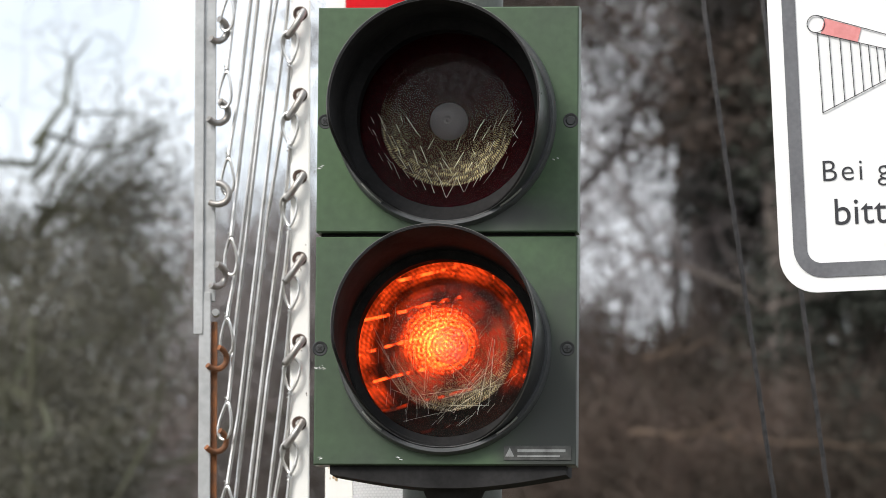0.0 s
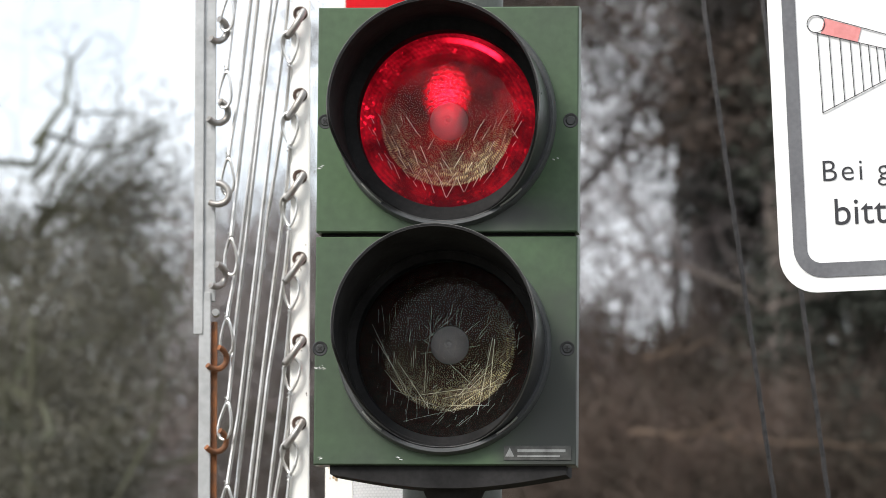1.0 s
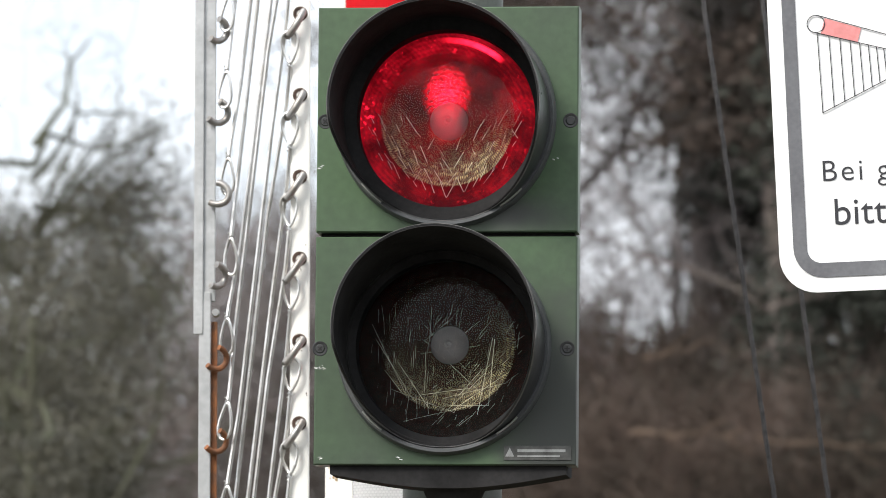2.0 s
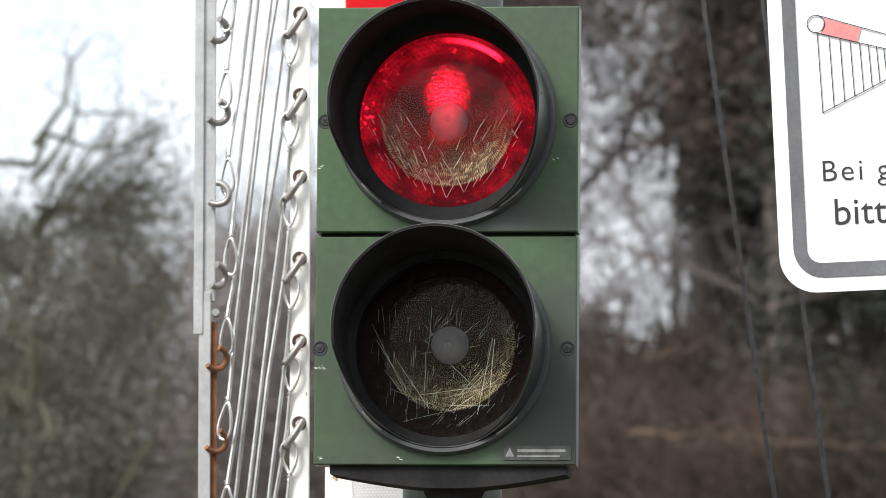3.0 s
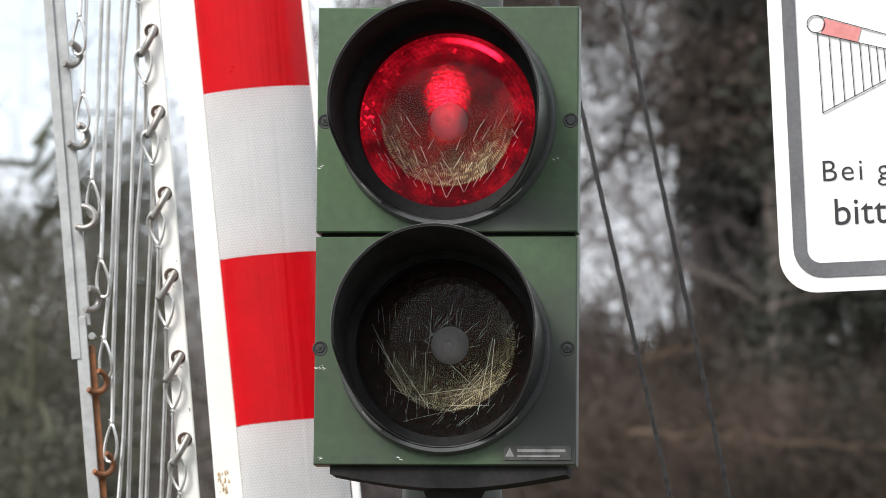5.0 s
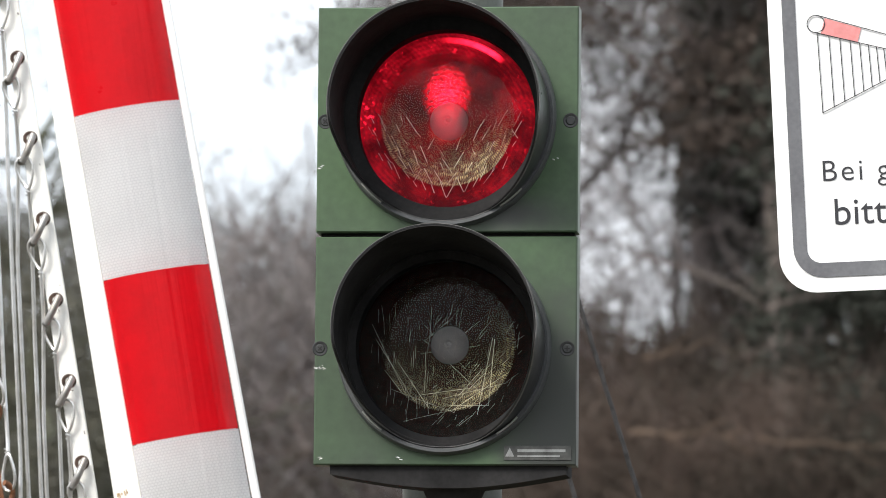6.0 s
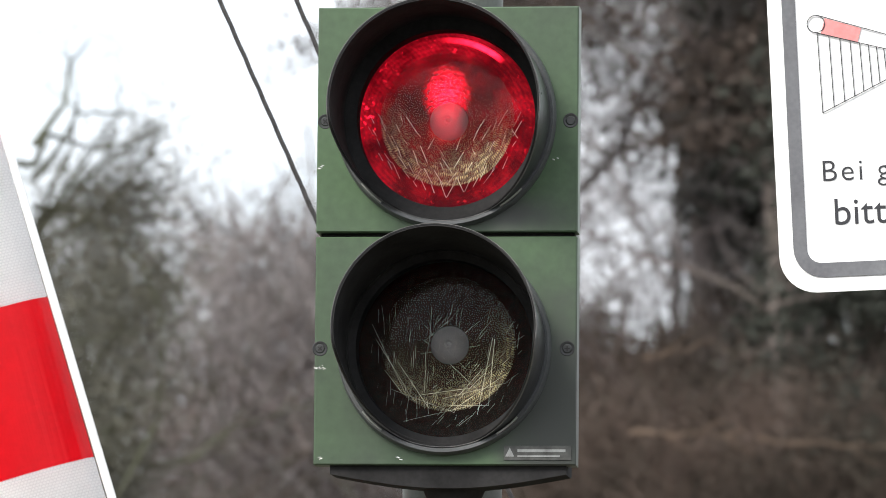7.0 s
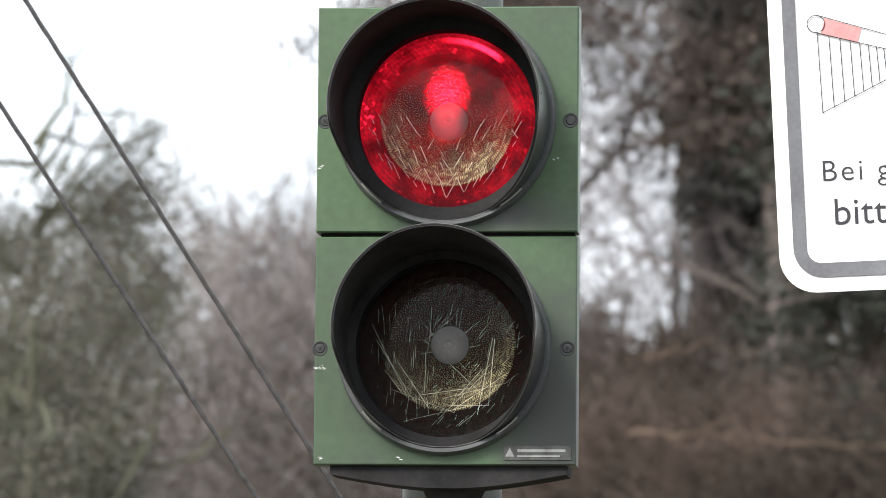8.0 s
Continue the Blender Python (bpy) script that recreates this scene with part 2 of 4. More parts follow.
def cap_glass():
    """Milky glass: part clear, part scattering light from before and behind."""
    m = bpy.data.materials.new("milky_cap_glass")
    m.use_nodes = True
    n, l = m.node_tree.nodes, m.node_tree.links
    n.remove(n["Principled BSDF"])
    clear, dull, through_light = n.new("ShaderNodeBsdfTransparent"), n.new("ShaderNodeBsdfDiffuse"), n.new("ShaderNodeBsdfTranslucent")
    dull.inputs["Color"].default_value = (0.68, 0.66, 0.64, 1)
    through_light.inputs["Color"].default_value = (0.95, 0.9, 0.88, 1)
    milky, whole = n.new("ShaderNodeMixShader"), n.new("ShaderNodeMixShader")
    milky.inputs["Fac"].default_value = 0.4
    spots = n.new("ShaderNodeTexNoise")
    spots.inputs["Scale"].default_value = 60
    spread = n.new("ShaderNodeMapRange")
    spread.inputs["To Min"].default_value, spread.inputs["To Max"].default_value = 0.5, 0.75
    l.new(spots.outputs["Fac"], spread.inputs["Value"])
    l.new(spread.outputs["Result"], whole.inputs["Fac"])
    l.new(dull.outputs[0], milky.inputs[1])
    l.new(through_light.outputs[0], milky.inputs[2])
    l.new(clear.outputs[0], whole.inputs[1])
    l.new(milky.outputs[0], whole.inputs[2])
    l.new(whole.outputs[0], n["Material Output"].inputs["Surface"])
    return m


CAPGLASS = cap_glass()
REDGLASS = glass("red_filter_glass", (0.9, 0.02, 0.05), 0.2, 0.3, (0.1, 0.003, 0.01), 0.0, ior=1.15)
AMBERGLASS = glass("amber_filter_glass", (0.95, 0.072, 0.01), 0.3, 0.35, (0.06, 0.056, 0.048), 0.0, ior=1.15)
THREAD = glass("cobweb_scratch", (0.9, 0.9, 0.9), 0.25, 0.68, (0.88, 0.84, 0.76))


def glow(name, rgb, base, ring, ring_r, spot, spot_at, spot_size, fade, streak, relief, arc=0.0, mottle=(0.22, 1.8), soft_rim=0.006, cap=None):
    """The lit face of a signal lamp: a hot spot before the bulb, a dim middle and a brighter rim."""
    m = bpy.data.materials.new(name)
    m.use_nodes = True
    n, l = m.node_tree.nodes, m.node_tree.links
    n.remove(n["Principled BSDF"])
    em = n.new("ShaderNodeEmission")
    em.inputs["Color"].default_value = (*rgb, 1)
    co = n.new("ShaderNodeTexCoord")

    def combine(op, a, b):
        k = n.new("ShaderNodeMath")
        k.operation = op
        for i, v in enumerate((a, b)):
            if isinstance(v, (int, float)):
                k.inputs[i].default_value = v
            else:
                l.new(v, k.inputs[i])
        return k.outputs[0]

    def radius(cx, cz, sx=1.0, sz=1.0):
        mp = n.new("ShaderNodeMapping")
        mp.vector_type = "TEXTURE"
        mp.inputs["Location"].default_value = (cx, 0, cz)
        mp.inputs["Scale"].default_value = (sx, 1, sz)
        l.new(co.outputs["Object"], mp.inputs["Vector"])
        s = n.new("ShaderNodeVectorMath")
        s.operation = "LENGTH"
        l.new(mp.outputs[0], s.inputs[0])
        return s.outputs["Value"]

    def step(v, lo, hi, a, b):
        r = n.new("ShaderNodeMapRange")
        r.interpolation_type = "SMOOTHSTEP"
        for k, x in (("From Min", lo), ("From Max", hi), ("To Min", a), ("To Max", b)):
            r.inputs[k].default_value = x
        l.new(v, r.inputs["Value"])
        return r.outputs["Result"]

    def noise_at(scale, detail):
        nz = n.new("ShaderNodeTexNoise")
        nz.inputs["Scale"].default_value = scale
        nz.inputs["Detail"].default_value = detail
        l.new(co.outputs["Object"], nz.inputs["Vector"])
        return nz.outputs["Fac"]

    sep = n.new("ShaderNodeSeparateXYZ")
    l.new(co.outputs["Object"], sep.inputs[0])
    # mouldings of the lamp: fine concentric rings and slanting hatch
    rings = n.new("ShaderNodeTexWave")
    rings.wave_type, rings.rings_direction = "RINGS", "Y"
    rings.inputs["Scale"].default_value = 60
    rings.inputs["Distortion"].default_value = 1.5
    rings.inputs["Detail Scale"].default_value = 40
    l.new(co.outputs["Object"], rings.inputs["Vector"])
    hatch = n.new("ShaderNodeTexWave")
    hatch.bands_direction = "DIAGONAL"
    hatch.inputs["Scale"].default_value = 95
    hatch.inputs["Distortion"].default_value = 5
    l.new(co.outputs["Object"], hatch.inputs["Vector"])
    fine = combine("MULTIPLY", step(rings.outputs["Fac"], 0, 1, 1 - relief, 1 + relief), step(hatch.outputs["Fac"], 0.1, 0.9, 1 - relief, 1 + relief))
    blotch = step(noise_at(26, 3), 0.36, 0.66, *mottle)
    spark = step(noise_at(150, 2), 0.62, 0.72, 0.0, 1.0)
    rim = step(radius(0, 0), ring_r - soft_rim, ring_r + 0.006, 0.0, ring)
    inner = step(radius(0, 0), ring_r - 0.016, ring_r - 0.006, base, base * 0.25)
    hot = combine("MULTIPLY", step(radius(*spot_at, *spot_size), 0.1, 1.0, spot, 0.0), combine("MULTIPLY", step(noise_at(330, 2), 0.38, 0.66, 0.35, 1.8), step(rings.outputs["Fac"], 0.1, 0.9, 0.8, 1.2)))
    core = step(radius(*(cap or (spot_at[0], spot_at[1] - 0.004))), 0.003, 0.026 if cap else 0.02, spot * (0.3 if cap else 0.8), 0.0)
    body = combine("ADD", combine("ADD", combine("MULTIPLY", combine("ADD", rim, inner), blotch), hot), core)
    total = combine("MULTIPLY", body, fine)
    total = combine("ADD", total, combine("MULTIPLY", combine("MULTIPLY", spark, rim), 2.5))
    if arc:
        # bulb reflection on the upper rim and side sparkles, painted into the emission
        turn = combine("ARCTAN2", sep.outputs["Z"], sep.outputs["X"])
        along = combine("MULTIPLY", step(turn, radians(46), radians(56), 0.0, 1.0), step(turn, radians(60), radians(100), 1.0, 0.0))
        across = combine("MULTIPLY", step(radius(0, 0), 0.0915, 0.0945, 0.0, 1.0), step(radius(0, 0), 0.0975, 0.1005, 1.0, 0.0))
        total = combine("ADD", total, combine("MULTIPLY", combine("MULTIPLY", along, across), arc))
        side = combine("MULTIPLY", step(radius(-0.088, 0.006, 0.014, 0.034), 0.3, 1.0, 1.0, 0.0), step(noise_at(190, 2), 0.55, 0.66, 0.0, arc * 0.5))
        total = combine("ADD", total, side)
    if streak:
        # slanting streaks of light across the glass, also painted into the emission
        bars = n.new("ShaderNodeTexWave")
        bars.bands_direction = "Z"
        bars.inputs["Scale"].default_value = 9
        bars.inputs["Distortion"].default_value = 0.5
        bars.inputs["Detail Scale"].default_value = 3
        turned = n.new("ShaderNodeMapping")
        turned.inputs["Rotation"].default_value = (0, radians(14), 0)
        l.new(co.outputs["Object"], turned.inputs["Vector"])
        l.new(turned.outputs[0], bars.inputs["Vector"])
        left = step(sep.outputs["X"], -0.02, 0.05, 1.0, 0.0)
        total = combine("ADD", total, combine("MULTIPLY", combine("MULTIPLY", step(bars.outputs["Fac"], 0.95, 1.0, 0.0, streak), left), step(noise_at(75, 2), 0.42, 0.6, 0.0, 1.2)))
    total = combine("MULTIPLY", total, step(combine("SUBTRACT", sep.outputs["Z"], combine("MULTIPLY", sep.outputs["X"], fade[2])), fade[0], fade[1], fade[3], 1.0))
    l.new(total, em.inputs["Strength"])
    l.new(em.outputs[0], n["Material Output"].inputs["Surface"])
    return m


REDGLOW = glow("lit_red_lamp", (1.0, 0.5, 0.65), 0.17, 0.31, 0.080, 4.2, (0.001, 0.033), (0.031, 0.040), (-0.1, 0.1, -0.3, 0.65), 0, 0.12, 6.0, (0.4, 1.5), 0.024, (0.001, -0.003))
AMBERGLOW = glow("lit_amber_lamp", (1.0, 0.9, 0.9), 0.42, 0.62, 0.082, 12.5, (-0.006, 0.010), (0.050, 0.045), (-0.066, -0.028, 0.14, 0.01), 5.0, 0.22)


# ------------------------------------------------------------------ mesh helpers
def link_mesh(name, bm, mat, parent=None, label="", smooth=False):
    me = bpy.data.meshes.new(name)
    bm.normal_update()
    bm.to_mesh(me)
    bm.free()
    me.materials.append(mat)
    if smooth:
        me.polygons.foreach_set("use_smooth", [True] * len(me.polygons))
        me.set_sharp_from_angle(angle=radians(40))
    ob = new(name, me)
    if parent is not None:
        ob.parent = parent
    return tagged(ob, label)


def part(name, bm, mat, parent, label="", smooth=True):
    return link_mesh(name, bm, mat, parent, label, smooth)


def box(x0, x1, y0, y1, z0, z1, bevel=0.0, segs=2):
    bm = bmesh.new()
    bmesh.ops.create_cube(bm, size=1, matrix=Matrix.Translation(((x0 + x1) / 2, (y0 + y1) / 2, (z0 + z1) / 2)) @ Matrix.Diagonal((x1 - x0, y1 - y0, z1 - z0, 1)))
    if bevel:
        bmesh.ops.bevel(bm, geom=bm.edges[:], offset=bevel, segments=segs, affect="EDGES", profile=0.5)
    return bm


def lathe(profile, segs=64, cx=0.0, cz=0.0):
    """A closed or open profile of (radius, y) turned round the y axis."""
    bm = bmesh.new()
    rings = []
    for r, y in profile:
        if r < 1e-6:
            rings.append([bm.verts.new((cx, y, cz))])
        else:
            rings.append([bm.verts.new((cx + r * math.cos(a), y, cz + r * math.sin(a))) for a in (2 * math.pi * i / segs for i in range(segs))])
    for a, b in zip(rings, rings[1:]):
        for i in range(segs):
            j = (i + 1) % segs
            if len(a) == 1:
                bm.faces.new((a[0], b[i], b[j]))
            elif len(b) == 1:
                bm.faces.new((a[i], b[0], a[j]))
            else:
                bm.faces.new((a[i], b[i], b[j], a[j]))
    bmesh.ops.recalc_face_normals(bm, faces=bm.faces)
    return bm


def tube(points, r, sides=8, closed=False, bm=None):
    """A round bar along a line of points; r is one radius or one for each point."""
    bm = bm or bmesh.new()
    pts = [Vector(p) for p in points]
    radii = r if isinstance(r, (list, tuple)) else [r] * len(pts)
    rings, ref = [], Vector((0.13, 0.97, 0.21))
    for i, p in enumerate(pts):
        a = pts[i - 1] if i or closed else p
        b = pts[(i + 1) % len(pts)] if i < len(pts) - 1 or closed else p
        d = (b - a).normalized()
        u = d.cross(ref).normalized()
        v = d.cross(u)
        rings.append([bm.verts.new(p + radii[i] * (math.cos(t) * u + math.sin(t) * v)) for t in (2 * math.pi * k / sides for k in range(sides))])
    pairs = list(zip(rings, rings[1:])) + ([(rings[-1], rings[0])] if closed else [])
    for a, b in pairs:
        for k in range(sides):
            bm.faces.new((a[k], a[(k + 1) % sides], b[(k + 1) % sides], b[k]))
    if not closed:
        bm.faces.new(rings[0][::-1])
        bm.faces.new(rings[-1])
    return bm


def flat_plate(outline, thick):
    bm = bmesh.new()
    front = [bm.verts.new(p) for p in outline]
    back = [bm.verts.new((p[0], p[1] + thick, p[2])) for p in outline]
    bm.faces.new(front)
    bm.faces.new(back[::-1])
    for i in range(len(front)):
        j = (i + 1) % len(front)
        bm.faces.new((front[i], front[j], back[j], back[i]))
    bmesh.ops.recalc_face_normals(bm, faces=bm.faces)
    return bm


def empty(name, m, label, category, group="", kind=""):
    ob = new(name)
    ob.empty_display_size = 0.05
    ob.matrix_basis = m
    return tagged(ob, label, category, group, kind)


# ------------------------------------------------------------------ ground
def ground():
    bm = bmesh.new()
    bmesh.ops.create_grid(bm, x_segments=60, y_segments=60, size=1500)
    ob = link_mesh("ground", bm, GROUND)
    tagged(ob, "flat winter grass and leaf litter", "ground", kind="structure")
    r = link_mesh("road", box(-40, 40, -3.5, 4.5, -0.2, 0.02, 0.005), ASPHALT)
    tagged(r, "grey asphalt road before the crossing", "road", kind="structure")


ground()


# ------------------------------------------------------------------ signal
SIGNAL_AT = pose(0.0038, 6.19, 2.5107, 0, 0.55, -6.0)
LAMPS = (("red", -0.002, 0.130), ("amber", -0.0015, -0.1262))


def hood_rows(cx, cz, rim, r_in, r_out, deep, segs=96):
    """A tubular visor, cut back below; rim gives the front edge's shift and radius."""
    dx, dz, r_rim = rim
    rows = []
    for i in range(segs):
        a = 2 * math.pi * i / segs
        x, z = math.sin(a), math.cos(a)
        f = min(max((z * r_out + 0.105) / 0.085, 0.0), 1.0)
        y = -(0.012 + (deep - 0.012) * f)
        t = -y / deep
        k = 1 + (r_rim / r_out - 1) * t
        rows.append([(cx + dx * u + r * x, yy, cz + dz * u + r * z) for r, yy, u in ((r_out + 0.001, 0.0, 0.0), (r_out * k, y, t), ((r_out * k) - (r_out - r_in), y, t), (r_in, 0.0, 0.0))])
    return rows


def hood(cx, cz, rim, r_in, r_out, deep=0.135):
    bm = bmesh.new()
    loops = [[bm.verts.new(p) for p in row] for row in hood_rows(cx, cz, rim, r_in, r_out, deep)]
    for i in range(len(loops)):
        a, b = loops[i], loops[(i + 1) % len(loops)]
        for k in range(3):
            bm.faces.new((a[k], b[k], b[k + 1], a[k + 1]))
    bmesh.ops.recalc_face_normals(bm, faces=bm.faces)
    return bm


def door(z0, z1, cx, cz):
    """A front plate with a round opening for the lamp."""
    x0, x1, segs = -0.1455, 0.1455, 64
    bm = bmesh.new()
    hole, rim = [], []
    for i in range(segs):
        a = 2 * math.pi * i / segs
        dx, dz = math.cos(a), math.sin(a)
        hole.append((cx + 0.112 * dx, cz + 0.112 * dz))
        t = min(((x1 if dx > 0 else x0) - cx) / dx if abs(dx) > 1e-6 else 9, ((z1 if dz > 0 else z0) - cz) / dz if abs(dz) > 1e-6 else 9)
        rim.append((cx + t * dx, cz + t * dz))
    for corner in ((x0, z0), (x0, z1), (x1, z0), (x1, z1)):
        k = min(range(segs), key=lambda i: (rim[i][0] - corner[0]) ** 2 + (rim[i][1] - corner[1]) ** 2)
        rim[k] = corner
    e = 0.0015
    inner = [(min(max(x, x0 + e), x1 - e), min(max(z, z0 + e), z1 - e)) for x, z in rim]
    rows = [[bm.verts.new((x, y, z)) for x, z in pts] for pts, y in ((hole, 0.03), (hole, 0.0), (inner, 0.0), (rim, 0.0015), (rim, 0.034))]
    for a, b in zip(rows, rows[1:]):
        for i in range(segs):
            j = (i + 1) % segs
            bm.faces.new((a[i], a[j], b[j], b[i]))
    bmesh.ops.recalc_face_normals(bm, faces=bm.faces)
    return bm


def scratches(cx, cz, seed, amber):
    """Fine threads over the front glass, each a thin strand of its own."""
    rnd = random.Random(seed)
    bm = bmesh.new()

    def strand(p, q, r):
        mid = (p + q) / 2
        if max(p.length, q.length) < 0.093:
            tube([(cx + v.x, -0.0075 + 0.5 * v.length_squared, cz + v.z) for v in (p, mid, q)], r, 4, bm=bm)

    def at(a, r):
        return Vector((r * math.cos(a), 0, r * math.sin(a)))

    if amber:
        # long chords round the lower half
        for i in range(15):
            a = radians(196 + 150 * i / 14 + rnd.uniform(-9, 9))
            p, b = at(a, rnd.uniform(0.048, 0.072)), a + math.pi / 2 + rnd.uniform(-0.35, 0.35)
            h = rnd.uniform(0.014, 0.05)
            k = rnd.uniform(-0.3, 0.3) * h
            strand(p + at(b, k - h), p + at(b, k + h), rnd.uniform(0.00008, 0.0002))
        # long thin strands across the middle
        for _ in range(11):
            p, b = at(rnd.uniform(0, 6.28), rnd.uniform(0.0, 0.04)), rnd.choice((0.75, 0.8, -0.75, 0.05, 1.5)) + rnd.uniform(-0.12, 0.12)
            h = rnd.uniform(0.015, 0.045)
            strand(p - at(b, h), p + at(b, h), rnd.uniform(0.00006, 0.00012))
        # short upright and slanting dashes
        for _ in range(150):
            p = at(rnd.uniform(0, 6.28), 0.088 * math.sqrt(rnd.random()))
            if p.z > 0.045 or (p.z > 0.0 and rnd.random() < 0.4):
                continue
            b = (1.57 if p.x < -0.01 else rnd.choice((0.75, 0.9, 1.35))) + rnd.uniform(-0.15, 0.15)
            h = rnd.uniform(0.002, 0.010)
            strand(p - at(b, h), p + at(b, h), rnd.uniform(0.00005, 0.00013))
    else:
        # strands in rings, each leaning in towards the foot of the glass
        for ring, count in ((0.036, 7), (0.052, 12), (0.066, 20), (0.080, 26)):
            for i in range(count):
                a = math.pi * (0.98 + 1.04 * (i + rnd.uniform(0.1, 0.9)) / count)
                p = at(a, ring + rnd.uniform(-0.005, 0.005))
                d = Vector((math.copysign(rnd.uniform(0.35, 0.75), -p.x), 0, -1)).normalized() * rnd.uniform(0.003, 0.0105)
                if rnd.random() < 0.1:
                    d.x = -d.x
                strand(p - d, p + d, rnd.uniform(0.0001, 0.00032))
    return bm


def lamp_insert(name, cx, cz, lit, parent):
    """Added plate turning in the housing as lamp switch: one face shines, other black."""
    bm = bmesh.new()
    bmesh.ops.create_circle(bm, cap_ends=True, segments=48, radius=0.1055, matrix=Matrix.Rotation(radians(90), 4, "X"))
    ob = part("lamp_plate", bm, lit, parent, "glowing " + name + " lamp face", False)
    part("plate_back", lathe([(0.0, 0.004), (0.1055, 0.004), (0.1058, 0.002), (0.1055, 0.0012), (0.0, 0.0012)], 48), MATT, ob, "black back of the added lamp plate")
    ob.location = (cx - 0.0158, 0.15, cz + 0.0135)
    return ob


def screw(x, z, slot, parent):
    s = part("screw", lathe([(0.0, -0.001), (0.0043, -0.001), (0.0054, 0.0), (0.0054, 0.006)], 24, x, z), DARKGREY, parent)
    part("screw_recess", lathe([(0.0056, -0.0004), (0.0078, -0.0006), (0.0086, 0.0004)], 24, x, z), BLACK, parent)
    if slot is None:
        return
    bm = box(x - 0.003, x + 0.003, -0.0016, 0.0, z - 0.0006, z + 0.0006)
    other = box(x - 0.0006, x + 0.0006, -0.0015, 0.0, z - 0.003, z + 0.003)
    me = bpy.data.meshes.new("tmp")
    other.to_mesh(me)
    other.free()
    bm.from_mesh(me)
    bmesh.ops.rotate(bm, verts=bm.verts, cent=(x, 0, z), matrix=Matrix.Rotation(radians(slot), 3, "Y"))
    part("screw_slot", bm, MATT, s, smooth=False)


def signal():
    s = empty("crossing_signal", SIGNAL_AT, "green two-lamp level crossing signal with black hoods", "traffic light", "")
    bm = bmesh.new()
    rows = []
    for x0, x1, z0, z1, y in ((-0.137, 0.117, -0.2495, 0.2485, 0.034), (-0.137, 0.117, -0.2495, 0.2485, 0.29), (-0.127, 0.107, -0.24, 0.24, 0.3), (-0.127, 0.107, -0.24, 0.24, 0.297), (-0.134, 0.114, -0.248, 0.2472, 0.288), (-0.134, 0.114, -0.248, 0.2472, 0.034)):
        rows.append([bm.verts.new(p) for p in ((x0, y, z0), (x1, y, z0), (x1, y, z1), (x0, y, z1))])
    for a, b in zip(rows, rows[1:]):
        for i in range(4):
            bm.faces.new((a[i], a[(i + 1) % 4], b[(i + 1) % 4], b[i]))
    bm.faces.new(rows[2])
    bm.faces.new(rows[3])
    bmesh.ops.recalc_face_normals(bm, faces=bm.faces)
    part("body", bm, MATT, s, "black rear housing", False)
    part("seam_strip", box(-0.141, 0.141, 0.012, 0.03, -0.006, 0.006), MATT, s, smooth=False)
    part("divider", box(-0.133, 0.113, 0.04, 0.28, -0.002, 0.002), MATT, s, smooth=False)
    plates = []
    for (name, cx, cz), (z0, z1) in zip(LAMPS, ((0.0025, 0.2545), (-0.2560, -0.0025))):
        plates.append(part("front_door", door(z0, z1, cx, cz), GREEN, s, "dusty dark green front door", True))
        red = name == "red"
        rc, rim = (0.1235, (0.0002, -0.0016, 0.1164)) if red else (0.1192, (0.0024, 0.0110, 0.1118))
        rh, r_lens = rc - 0.0075, 0.0995 if red else 0.0985
        c = part("collar", lathe([(rh + 0.0004, 0.0), (rh + 0.0004, -0.012), (rc - 0.003, -0.0125), (rc - 0.001, -0.009), (rc, 0.001)], 96, cx, cz), COLLARGREY, s, "dark grey lamp collar")
        for a0 in (-141, -58):
            arc = [(cx + (rc - 0.0055) * math.cos(radians(a0 + 3 * i)), -0.0135, cz + (rc - 0.0055) * math.sin(radians(a0 + 3 * i))) for i in range(6)]
            part("collar_clip", tube(arc, 0.0013, 6), STEEL, c, "pale worn clip edge")
        h = part("hood", hood(cx, cz, rim, rh - 0.0012, rh), BLACK, s, "black tubular visor")
        part("hood_lining", hood(cx, cz, (rim[0], rim[1], rim[2] - 0.0015), rh - 0.0028, rh - 0.0015, 0.1345), MATT, h, "matt black inside of the visor")
        # thin ring along the rim, the edge highlight painted as paler grey
        edge = [row[1] for row in hood_rows(cx, cz, rim, rh - 0.0012, rh, 0.1352)]
        part("hood_edge", tube(edge, 0.0005, 5, True), EDGELIGHT, h, "pale front edge, its highlight put into the grey")
        part("lens_seal", lathe([(rh - 0.0018, -0.003), (rh - 0.0045, -0.0035), (0.106, -0.001), (r_lens, 0.002), (r_lens, 0.03)], 96, cx, cz), MATT, s)
        part("front_glass", lathe([(r, -0.007 + 0.9 * r * r) for r in (0.0, 0.02, 0.04, 0.06, 0.08, r_lens)], 72, cx, cz), CLEAR, s, "clear domed front glass")
        dx, dz = (0.0, 0.0005) if red else (0.003, 0.006)
        # inner dish: concentric ridges, deepest in the middle
        prof = []
        k = 44
        for i in range(k + 1):
            r = 0.021 + (0.075 - 0.021) * i / k
            y = 0.034 - 0.0165 * (r / 0.075) ** 2.4
            prof.append((r, y + (0.00012 if i % 2 else 0.0)))
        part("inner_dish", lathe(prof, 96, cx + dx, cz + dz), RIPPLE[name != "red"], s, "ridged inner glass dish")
        part("centre_cap", lathe([(0.0, 0.0192), (0.0024, 0.0205), (0.0048, 0.0186), (0.009, 0.0192), (0.013, 0.0212), (0.017, 0.0248), (0.0198, 0.029), (0.0212, 0.0345)], 40, cx + dx, cz + dz), CAPGLASS, s, "frosted centre cap")
        part("filter_glass", lathe([(0.0, 0.043), (0.112, 0.04)], 64, cx, cz), REDGLASS if name == "red" else AMBERGLASS, s, name + " filter glass")
